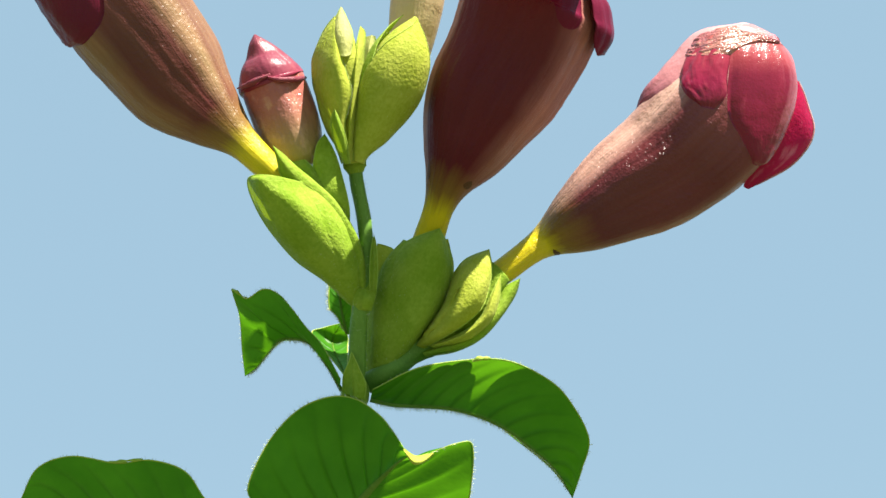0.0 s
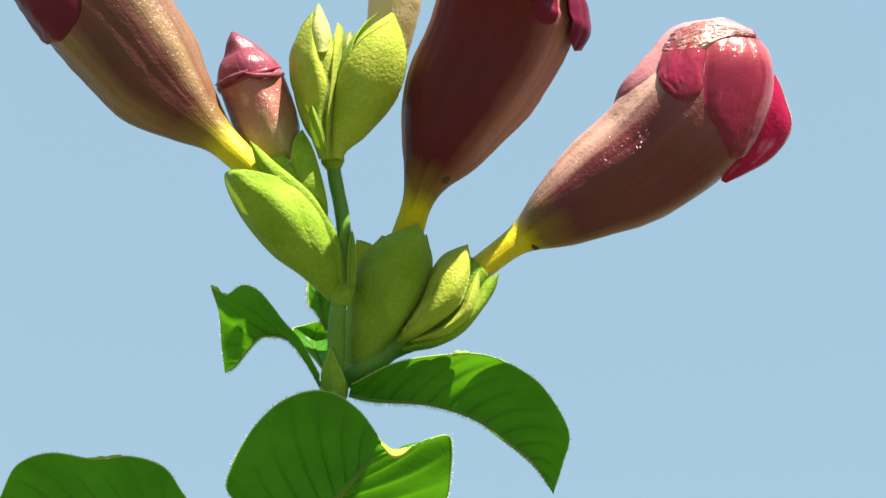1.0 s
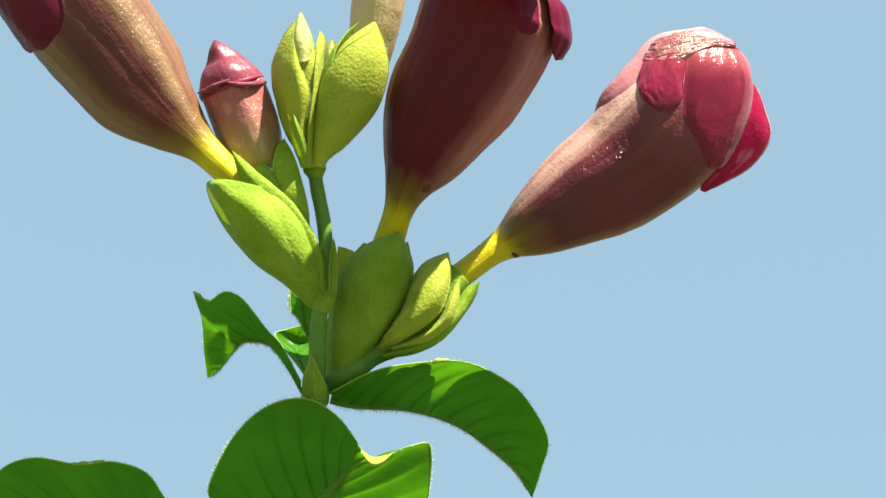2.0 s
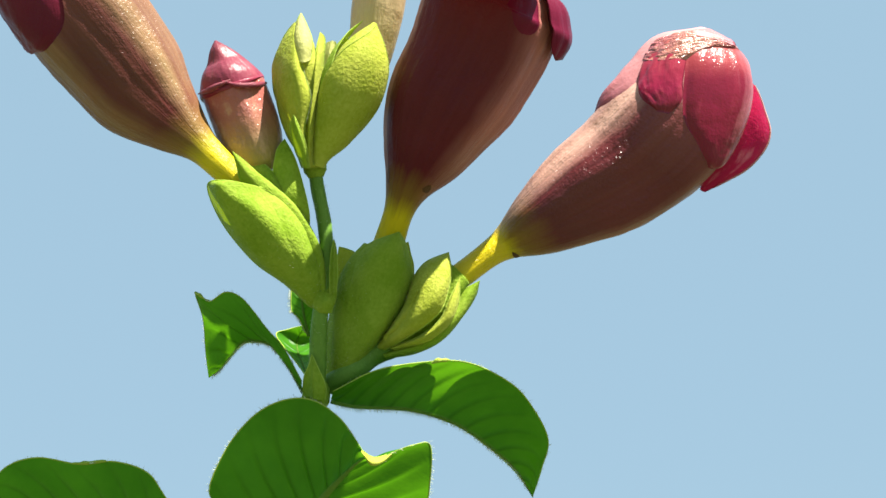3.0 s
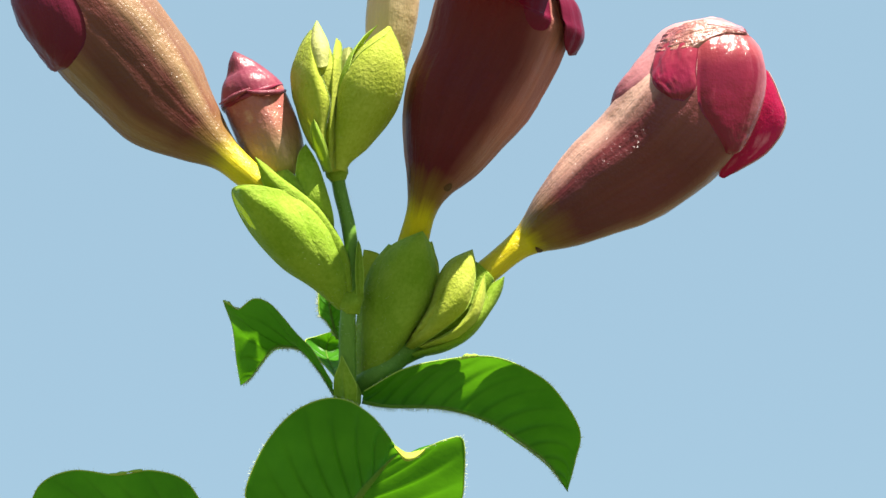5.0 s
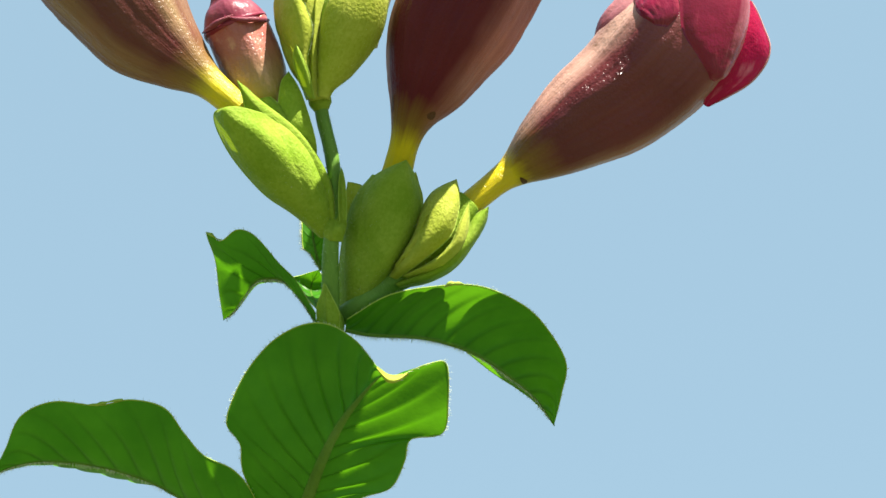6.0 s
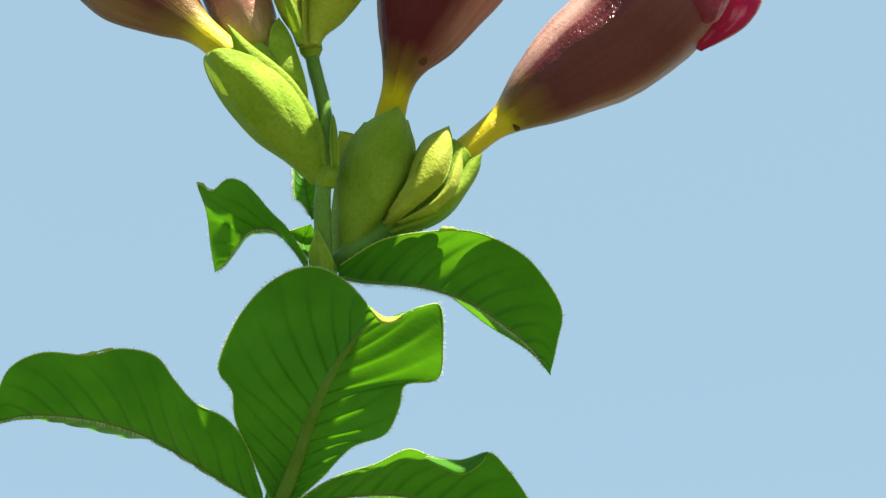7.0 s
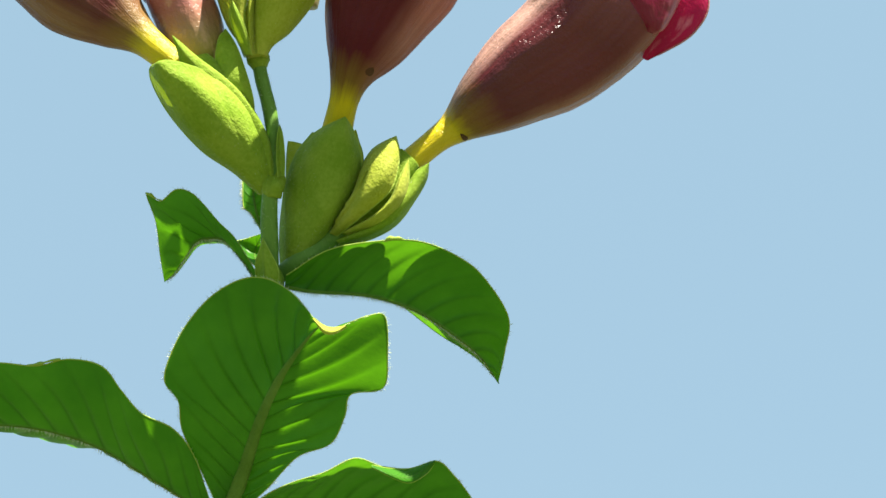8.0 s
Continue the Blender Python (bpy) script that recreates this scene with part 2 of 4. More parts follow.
LOBE_TWO = corolla_material("petal_magenta_pink", [(0.0, (0.34, 0.06, 0.06)), (0.18, (0.17, 0.010, 0.03)), (0.6, (0.20, 0.005, 0.038)), (1.0, (0.19, 0.004, 0.036))], (0.42, 0.07, 0.11), rough=0.3, amount=0.1, streak=0.7, gloss=0.1, coat=0.5, crumple=0.6, pale_side=(0.68, 0.27, 0.31), dense=0.3, relief=0.22, shine=0.12)
LOBE_GLOW = corolla_material("petal_bright_magenta", [(0.0, (0.50, 0.02, 0.09)), (0.6, (0.52, 0.012, 0.08)), (1.0, (0.42, 0.01, 0.06))], (0.80, 0.26, 0.32), rough=0.3, gloss=0.15, amount=0.5, streak=1.6, dense=0.12)
BUD_CREAM = sepal_material("bud_cream", (0.48, 0.5, 0.16), (0.62, 0.62, 0.26), (0.6, 0.6, 0.2), (0.7, 0.7, 0.3), 0.3)
LOBE_PALE = corolla_material("petal_pink", [(0.0, (0.70, 0.40, 0.40)), (0.6, (0.64, 0.30, 0.33)), (1.0, (0.46, 0.12, 0.19))], (0.70, 0.46, 0.45), rough=0.3, gloss=0.2, relief=0.35, amount=0.3, streak=0.6, dense=0.2)
STEM = stem_material("stem_green", (0.08, 0.18, 0.022), (0.14, 0.27, 0.04))
RIB = sepal_material("midrib_green", (0.12, 0.24, 0.03), (0.17, 0.30, 0.05), (0.2, 0.42, 0.02), (0.25, 0.5, 0.04), 0.3)
BARK = stem_material("brown_bark", (0.09, 0.07, 0.04), (0.17, 0.13, 0.08))
HAIR = hair_material()
# rims painted paler than the tissue to stand in for margins glowing in sun
EDGE = sepal_material("pale_lit_edge", (0.28, 0.42, 0.06), (0.38, 0.50, 0.09), (0.45, 0.62, 0.06), (0.55, 0.68, 0.08), 0.12)
BROWN_SPOT = stem_material("brown_scar", (0.05, 0.02, 0.01), (0.10, 0.04, 0.015))
GROUND = ground_material()

# ---- ground: out of view, its tone set to bounce fill light up ----
bm = bmesh.new()
bmesh.ops.create_grid(bm, x_segments=24, y_segments=24, size=3000)
me = bpy.data.meshes.new("ground")
bm.to_mesh(me)
bm.free()
me.materials.append(GROUND)
ground = tagged(new("ground", me), "open ground of grass and soil, out of view, toned to bounce light", "ground", kind="structure")

# ---- the plant ----
# Its shapes are drawn in millimetres on the first camera's axes (right, away, up) and placed to fit its view.
VIEW_AXES = pose(0, 0, 1.5, 20, 0, 0) @ pose(0, 0.3, 0) @ Matrix.Scale(0.001, 4)
ROOT = Vector((-0.04, 0.75, 0.0))
plant = new("allamanda_plant")
plant.location = ROOT
plant.empty_display_size = 0.05
tagged(plant, "purple-flowered allamanda shrub with closed buds and hairy green leaves", "plant")


def part(name, verts, faces, uvs, mat, parent, label="", extra=None, first_extra=0):
    """Links one mesh, drawn on the first camera's axes, under the plant or one of its parts."""
    mesh = bpy.data.meshes.new(name)
    mesh.from_pydata([VIEW_AXES @ Vector(p) - ROOT for p in verts], [], faces)
    if uvs:
        layer = mesh.uv_layers.new(name="UVMap")
        flat = np.array([uvs[i] for f in faces for i in f], dtype=np.float32).ravel()
        layer.data.foreach_set("uv", flat)
    mesh.polygons.foreach_set("use_smooth", [True] * len(mesh.polygons))
    mesh.materials.append(mat)
    if extra:
        mesh.materials.append(extra)
        mesh.polygons.foreach_set("material_index", [int(i >= first_extra) for i in range(len(faces))])
    mesh.update()
    ob = new(name, mesh)
    ob.parent = parent
    return tagged(ob, label)


def curve(points, n, even=True):
    """n places along a smooth line through the points."""
    p = np.array(points, float)
    if len(p) == 2:
        return p[0] + (p[1] - p[0]) * np.linspace(0, 1, n)[:, None]
    q = np.vstack([2 * p[0] - p[1], p, 2 * p[-1] - p[-2]])
    out = []
    for i in range(1, len(q) - 2):
        t = np.linspace(0, 1, 24, endpoint=False)[:, None]
        a, b, c, d = q[i - 1], q[i], q[i + 1], q[i + 2]
        out.append(0.5 * (2 * b + (c - a) * t + (2 * a - 5 * b + 4 * c - d) * t**2 + (3 * b - a - 3 * c + d) * t**3))
    fine = np.vstack(out + [p[-1:]])
    if even:
        s = np.r_[0, np.cumsum(np.linalg.norm(np.diff(fine, axis=0), axis=1))]
        s /= s[-1]
    else:
        s = np.linspace(0, 1, len(fine))
    want = np.linspace(0, 1, n)
    return np.stack([np.interp(want, s, fine[:, k]) for k in range(fine.shape[1])], 1)


def frames(line, first=(0, -1, 0)):
    """Tangents and two turning-free cross directions; the first cross direction faces the first camera."""
    tan = np.gradient(line, axis=0)
    tan /= np.linalg.norm(tan, axis=1)[:, None]
    a = np.array(first, float)
    ones, twos = [], []
    for t in tan:
        a = a - t * (a @ t)
        a /= np.linalg.norm(a)
        ones.append(a)
        twos.append(np.cross(t, a))
    return tan, np.array(ones), np.array(twos)


def wiggle(p, scale):
    return noise.noise(Vector(p) * scale)


def grid_faces(rows, cols, closed=False):
    out = []
    for i in range(rows - 1):
        for j in range(cols if closed else cols - 1):
            k = (j + 1) % cols
            out.append((i * cols + j, i * cols + k, (i + 1) * cols + k, (i + 1) * cols + j))
    return out


def tube(name, points, radii, mat, parent, label="", sides=14, n=40, rough=0.03, flat=1.0):
    """Round stalk along a line, its radius running through radii, with slight unevenness and closed ends."""
    line = curve(points, n)
    tan, one, two = frames(line)
    r = np.interp(np.linspace(0, 1, n), np.linspace(0, 1, len(radii)), radii)
    verts, uvs = [], []
    for i in range(n):
        for j in range(sides):
            a = 2 * math.pi * j / sides
            p = line[i] + r[i] * (math.cos(a) * one[i] * flat + math.sin(a) * two[i])
            p = p + (p - line[i]) * rough * 2 * wiggle(p, 0.4)
            verts.append(p)
            uvs.append((j / sides, i / (n - 1)))
    faces = grid_faces(n, sides, True)
    faces.append(tuple(range(sides))[::-1])
    faces.append(tuple((n - 1) * sides + j for j in range(sides)))
    return part(name, verts, faces, uvs, mat, parent, label)


def hairs(roots, ways, length, parent, seed, thick=0.036):
    """Fine pale hairs as tapered three-sided spikes, one soft fringe."""
    rng = random.Random(seed)
    verts, faces = [], []
    for p, w in zip(roots, ways):
        w = np.array(w) + np.array([rng.uniform(-0.5, 0.5) for _ in range(3)])
        w /= np.linalg.norm(w) + 1e-9
        side = np.cross(w, (0.3, 0.8, 0.5))
        side /= np.linalg.norm(side) + 1e-9
        up = np.cross(w, side)
        l = length * rng.uniform(0.5, 1.25)
        k = len(verts)
        for a in (0, 2.1, 4.2):
            verts.append(p + thick * (math.cos(a) * side + math.sin(a) * up))
        droop = np.array((0, 0, -0.12 * l))
        for a in (0, 2.1, 4.2):
            verts.append(p + w * l * 0.55 + 0.6 * thick * (math.cos(a) * side + math.sin(a) * up))
        verts.append(p + w * l + droop)
        for a in range(3):
            b = (a + 1) % 3
            faces += [(k + a, k + b, k + 3 + b, k + 3 + a), (k + 3 + a, k + 3 + b, k + 6)]
    if not verts:
        return None
    ob = part("fringe_hair", verts, faces, [(0, 0)] * len(verts), HAIR, parent, "short pale hairs along the edge")
    ob["kind"] = "stuff"
    return ob


def saw(s):
    """Tilted panel between two side veins: rises slowly, falls off steeply at the vein."""
    x = s % 1.0
    y = min(1.0, max(0.0, (x - 0.7) / 0.3))
    return math.sin(x / 0.7 * math.pi / 2) if x < 0.7 else 1 - y * y * (3 - 2 * y)


def blade(name, left, rib, right, mat, parent, label="", nu=14, nv=44, bulge=0.12, veins=0.0, count=15, rim=0.12, waves=0.0, seed=0, smooth=False, margin=None, slant=0.1):
    """Leaf or sepal lofted between its two margins and its midrib, bulged across, with a thickened rim; veins raise ridges."""
    L, M, R = curve(left, nv), curve(rib, nv), curve(right, nv)
    grid = []
    for i in range(nv):
        v = i / (nv - 1)
        tan = M[min(i + 1, nv - 1)] - M[max(i - 1, 0)]
        row = []
        for j in range(2 * nu + 1):
            u = j / nu - 1
            edge = L[i] if u < 0 else R[i]
            w = abs(u)
            span = edge - M[i]
            p = M[i] + span * w
            if smooth:
                p = M[i] + u * (R[i] - L[i]) / 2 + (0.35 * u * u + 0.65 * u**4) * ((L[i] + R[i]) / 2 - M[i])
            nrm = np.cross(tan, span if u >= 0 else -span)
            size = np.linalg.norm(nrm)
            if size > 1e-6:
                nrm = nrm / size
                reach = np.linalg.norm(span)
                lift = bulge * reach * 4 * w * (1 - w) * 0.5
                s = (v - slant * w - 0.05 * w * w) * count
                lift += veins * min(1.0, reach / 6) * saw(s) * (1 - w**3) * min(1, w * 6)
                lift += waves * reach * w * w * wiggle((v * 6 + seed, u * 1.5, seed), 1.0)
                p = p + nrm * lift
            row.append(p)
        grid.append(row)
    return sheet(name, grid, mat, parent, label, rim, margin, slant, count), grid


def sheet(name, grid, mat, parent, label="", rim=0.16, margin=None, slant=0.0, count=12):
    """One thin sheet of tissue from a net of places, with a rounded, thicker rim along both margins."""
    verts, uvs = [], []
    nv, cols = len(grid), len(grid[0])
    for i, row in enumerate(grid):
        for j, p in enumerate(row):
            verts.append(p)
            w = abs(2 * j / (cols - 1) - 1)
            uvs.append((j / (cols - 1), (i / (nv - 1) - slant * w - 0.05 * w * w) * count / 12))
    faces = grid_faces(nv, cols)
    inner = len(faces)
    for j, flip in ((0, 1), (cols - 1, -1)):
        line = np.array([grid[i][j] for i in range(nv)])
        step = np.array([grid[i][j] - grid[i][j + flip] for i in range(nv)])
        k = len(verts)
        tan = np.gradient(line, axis=0)
        for i in range(nv):
            out = step[i] / (np.linalg.norm(step[i]) + 1e-9)
            up = np.cross(tan[i], out)
            up /= np.linalg.norm(up) + 1e-9
            thick = rim * min(1.0, 8 * (1 - i / (nv - 1)) + 0.15)
            for a in range(5):
                t = 2 * math.pi * a / 5
                verts.append(line[i] + thick * (math.cos(t) * out + math.sin(t) * up))
                uvs.append((0.0 if j == 0 else 1.0, i / (nv - 1)))
        faces += [tuple(k + x for x in f) for f in grid_faces(nv, 5, True)]
    return part(name, verts, faces, uvs, mat, parent, label, margin or EDGE, inner)


def leaf(left, rib, right, label, seed, fringe=(1, 1, 1), ribsize=0.5, hair=1.1, **more):
    """Leaf with a raised midrib and hairy margins."""
    ob, grid = blade("leaf", left, rib, right, LEAF, plant, label, nu=20, nv=150, rim=0.16, seed=seed, **more)
    line = curve(rib, 30)
    nv, cols = len(grid), len(grid[0])
    tube("midrib", line, [ribsize, ribsize * 0.75, ribsize * 0.5, 0.12], RIB, ob, "paler raised midrib", sides=10, n=40, flat=0.4)
    rng = random.Random(seed)
    roots, ways = [], []
    for j, inner, many in ((0, 1, fringe[0]), (cols // 2, None, fringe[1]), (cols - 1, cols - 2, fringe[2])):
        for _ in range(int((650 if inner is None else 420) * many)):
            x = rng.uniform(0.02, 0.97) * (nv - 1)
            i = int(x)
            p = grid[i][j] + (grid[i + 1][j] - grid[i][j]) * (x - i)
            if inner is None:
                w = np.array((0.0, -0.3, -1.0))
                p = p + w * 0.3 * ribsize * (1 - x / nv)
            else:
                w = grid[i][j] - grid[i][inner]
                w = w / (np.linalg.norm(w) + 1e-9)
            roots.append(p)
            ways.append(w)
    hairs(roots, ways, hair, ob, seed, thick=0.05)
    return ob


class Corolla:
    """Closed flower tube: a line, radii along it, five soft folds; place(round, along, off) gives its surface."""

    def __init__(self, rows, folds=0.05, crumple=0.025, seed=0, n=90, deep=1.0):
        pts, rad = [r[0] for r in rows], [r[1] for r in rows]
        both = curve([(*p, r) for p, r in zip(pts, rad)], n)
        self.line, self.r = both[:, :3], np.maximum(both[:, 3], 0.02)
        self.tan, self.one, self.two = frames(self.line)
        self.n, self.folds, self.crumple, self.seed, self.deep = n, folds, crumple, seed, deep

    def place(self, turn, along, off=0.0):
        x = min(max(along, 0.0), 1.0) * (self.n - 1)
        i = min(int(x), self.n - 2)
        k = x - i
        mixed = lambda a: a[i] * (1 - k) + a[i + 1] * k
        c, one, two, r = mixed(self.line), mixed(self.one), mixed(self.two), mixed(self.r)
        a = radians(turn)
        grow = min(1.0, max(0.0, (along - 0.15) * 4))
        r = r * (1 + grow * self.folds * (math.cos(5 * a + self.seed + 1.5 * along) + 0.09 * math.sin(17 * a + 3 * math.sin(5 * along + self.seed)) + 0.07 * math.sin(31 * a + 5 * along)))
        flat = 1 + (self.deep - 1) * grow
        out = math.cos(a) * one * flat + math.sin(a) * two
        p = c + r * out
        p = p + out * r * self.crumple * grow * (wiggle(p + self.seed * 31.0, 0.1) + 0.35 * wiggle(p, 0.35))
        return p + out * off

    def build(self, name, mat, label, sides=150, off=0.0):
        verts, uvs = [], []
        for i in range(self.n):
            for j in range(sides):
                verts.append(self.place(360 * j / sides + 180, i / (self.n - 1), off))
                uvs.append((j / sides if j < sides else 1, i / (self.n - 1)))
        faces = grid_faces(self.n, sides, True)
        faces.append(tuple((self.n - 1) * sides + j for j in range(sides)))
        faces.append(tuple(range(sides))[::-1])
        return part(name, verts, faces, uvs, mat, plant, label)

    def lobe(self, parent, turn, start, end, half, off=0.5, flare=0.0, skew=0.0, mat=None, label="", blunt=0.6, nu=16, nv=26, seed=0, puff=1.2, bend=2.0, taper=None, blend=False):
        """Petal lobe folded back over the tube from along=start to its tip at along=end; half: half its width in degrees."""
        verts, uvs, cols = [], [], 2 * nu + 1
        layers = []
        for top in (1, 0):
            for i in range(nv):
                v = i / (nv - 1)
                along = start + (end - start) * v
                width = half * max(0.0, 1 - v ** (taper or 1.6 + 4 * blunt)) ** (1.05 if taper else 0.95 - 0.5 * blunt)
                for j in range(cols):
                    u = j / nu - 1
                    edge = math.sin(math.pi / 2 * min(1.0, (1 - abs(u)) * 3.5)) * math.sin(math.pi / 2 * min(1.0, (1 - v) * 5))
                    if blend:
                        edge *= math.sin(math.pi / 2 * min(1.0, v * 3))
                    lift = off + flare * v * v + (puff * edge * (0.5 + 0.5 * math.cos(u * 2.2)) if top else -0.25)
                    lift += 0.35 * edge * wiggle((u * 2 + seed, v * 3, top), 1.3)
                    jag = 1 + 0.06 * wiggle((v * 4, u, seed), 1.7)
                    verts.append(self.place(turn + skew * v**bend + u * width * jag, along, lift))
                    uvs.append((0.5 + 0.5 * u, v))
        half_count = nv * cols
        faces = grid_faces(nv, cols)
        faces += [tuple(half_count + k for k in f[::-1]) for f in grid_faces(nv, cols)]
        for i in range(nv - 1):
            for j in (0, cols - 1):
                a, b = i * cols + j, (i + 1) * cols + j
                faces.append((a, b, half_count + b, half_count + a))
        last = (nv - 1) * cols
        for j in range(cols - 1):
            faces.append((last + j, last + j + 1, half_count + last + j + 1, half_count + last + j))
        return part("petal_lobe", verts, faces, uvs, mat or LOBE, parent, label)


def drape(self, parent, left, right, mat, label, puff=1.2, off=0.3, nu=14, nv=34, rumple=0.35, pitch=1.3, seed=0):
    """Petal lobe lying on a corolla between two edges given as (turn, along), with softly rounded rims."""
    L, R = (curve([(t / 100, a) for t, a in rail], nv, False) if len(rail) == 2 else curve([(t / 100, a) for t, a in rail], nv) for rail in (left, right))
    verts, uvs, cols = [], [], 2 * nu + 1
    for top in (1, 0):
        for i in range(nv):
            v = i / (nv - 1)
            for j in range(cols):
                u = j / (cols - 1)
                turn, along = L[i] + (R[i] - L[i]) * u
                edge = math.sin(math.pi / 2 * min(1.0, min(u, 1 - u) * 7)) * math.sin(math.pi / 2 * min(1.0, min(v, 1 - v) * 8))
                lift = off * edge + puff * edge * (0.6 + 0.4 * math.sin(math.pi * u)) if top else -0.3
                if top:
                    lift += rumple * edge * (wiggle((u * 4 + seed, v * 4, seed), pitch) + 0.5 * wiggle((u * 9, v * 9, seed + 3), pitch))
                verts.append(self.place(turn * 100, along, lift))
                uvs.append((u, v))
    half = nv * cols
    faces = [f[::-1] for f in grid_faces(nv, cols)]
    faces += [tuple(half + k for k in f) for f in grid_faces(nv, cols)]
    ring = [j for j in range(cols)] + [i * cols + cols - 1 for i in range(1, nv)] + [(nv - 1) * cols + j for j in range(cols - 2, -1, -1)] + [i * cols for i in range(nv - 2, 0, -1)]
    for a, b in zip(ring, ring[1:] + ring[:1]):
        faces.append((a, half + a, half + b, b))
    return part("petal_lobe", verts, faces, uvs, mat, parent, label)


def wrap(self, parent, turn, end, half, start=0.0, skew=0.0, off=0.0, tip=0.0, point=3.0, mat=None, label="", seed=0, nu=12, nv=40, name="sepal", rim=0.14, flutter=1.0, margin=None):
    """Sepal that hugs a calyx from its base to a free, pointed tip."""
    grid = []
    for i in range(nv):
        v = i / (nv - 1)
        width = half * min(1.0, 0.45 + 2.5 * v) * max(0.0, 1 - v**point)
        row = []
        for j in range(2 * nu + 1):
            u = j / nu - 1
            lift = off + tip * v**3 + flutter * (0.25 * wiggle((u * 1.5 + seed, v * 3, seed), 1.0) - 0.5 * abs(u) ** 3 * (1 - v))
            row.append(self.place(turn + skew * v * v + u * width * (1 + 0.05 * wiggle((v * 5, seed, u), 1.3)), start + (end - start) * v, lift))
        grid.append(row)
    return sheet(name, grid, mat or SEPAL, parent, label, rim, margin)


def fuzz(self, parent, many, seed, length=0.5, first=0.02, last=0.85):
    """Short down standing off a calyx."""
    rng = random.Random(seed)
    roots, ways = [], []
    for _ in range(many):
        turn, along = rng.uniform(-180, 180), rng.uniform(first, last)
        p, q = self.place(turn, along, 0.55), self.place(turn, along, 1.55)
        roots.append(p)
        ways.append(q - p)
    return hairs(roots, ways, length, parent, seed, thick=0.022)


def sepal(left, rib, right, parent, mat=None, label="", **more):
    settings = dict(nu=10, nv=36, bulge=0.0, rim=0.16, waves=0.02, smooth=True)
    settings.update(more)
    return blade("sepal", left, rib, right, mat or SEPAL, parent, label, **settings)


# ---- stem ----
stem = tube("stem", [(-19.4, 6.2, 28.4), (-21.1, 7.0, 20.4), (-18.6, 6.0, 5.5), (-18.2, 5.0, -5.3), (-19.8, 4.0, -15.9), (-21.0, 6.0, -33.4), (-25.4, 14.0, -56.5), (-35.6, 18.0, -87.1), (-40.8, 26.0, -101.7)],
            [1.71, 1.71, 1.71, 2.11, 2.24, 2.50, 2.90, 3.43, 3.43], STEM, plant, "upright green hairy flower stem", sides=20, n=90)
tube("woody_stem", [(-39.8, 25.0, -98.6), (-44, 42, -160), (-45, 70, -400), (-42, 60, -800), (-40, -20, -1250), (-40, -108, -1672)], [3.43, 3.8, 4.4, 5.0, 5.6, 6.5], BARK, plant, "thin brown woody stem rising from the ground", n=70)

# ---- leaves ----
leaf([(-16.5, 3.0, -33.1), (-5.8, 1.4, -27.9), (6.1, 4.8, -26.2), (15.6, 7.9, -26.7), (24.0, 9.8, -30.5), (30.2, 11.7, -36.1), (35.5, 13.5, -46.0), (34.2, 16.5, -54.1), (32.1, 19.0, -61.8)],
     [(-17.2, 4.0, -35.7), (-11.3, 5.6, -37.2), (2.2, 11.4, -38.9), (13.3, 15.6, -43.2), (22.5, 18.6, -50.0), (28.3, 20.8, -55.5), (32.3, 20.0, -62.0)],
     [(-16.6, 6.0, -34.9), (-6.2, 20.5, -33.7), (5.2, 29.7, -37.5), (17.6, 31.1, -48.1), (23.9, 27.8, -52.5), (28.6, 23.3, -56.7), (32.2, 19.5, -61.9)],
     "arching green leaf folded along its midrib, sunlight shining through", 3, fringe=(0.3, 1, 0.6), veins=0.6, waves=0.03, count=12)
leaf([(-38.7, 12.0, -86.0), (-41.0, 6.0, -74.0), (-44.7, 2.0, -67.3), (-51.4, 0.0, -63.3), (-55.8, 0.0, -57.9), (-60.2, 0.0, -51.8), (-68.5, 2.0, -49.6), (-77.0, 4.0, -50.6), (-88.3, 6.0, -49.2), (-97.1, 8.0, -52.5), (-101.8, 10.0, -60.4), (-106.0, 12.0, -66.6)],
     [(-38.1, 14.0, -89.6), (-51.3, 10.0, -79.8), (-64.4, 10.0, -71.1), (-78.1, 11.0, -66.0), (-92.0, 12.0, -63.9), (-100.2, 12.0, -64.6), (-106.0, 12.0, -66.6)],
     [(-38.3, 16.0, -88.5), (-54.8, 30.0, -77.8), (-65.9, 36.0, -70.5), (-74.9, 34.0, -70.7), (-86.1, 30.0, -67.3), (-97.3, 20.0, -64.0), (-106.0, 12.0, -66.6)],
     "arching green leaf folded along its midrib with wavy edge", 4, fringe=(0.3, 1, 0.6), veins=0.6, waves=0.02, count=12)
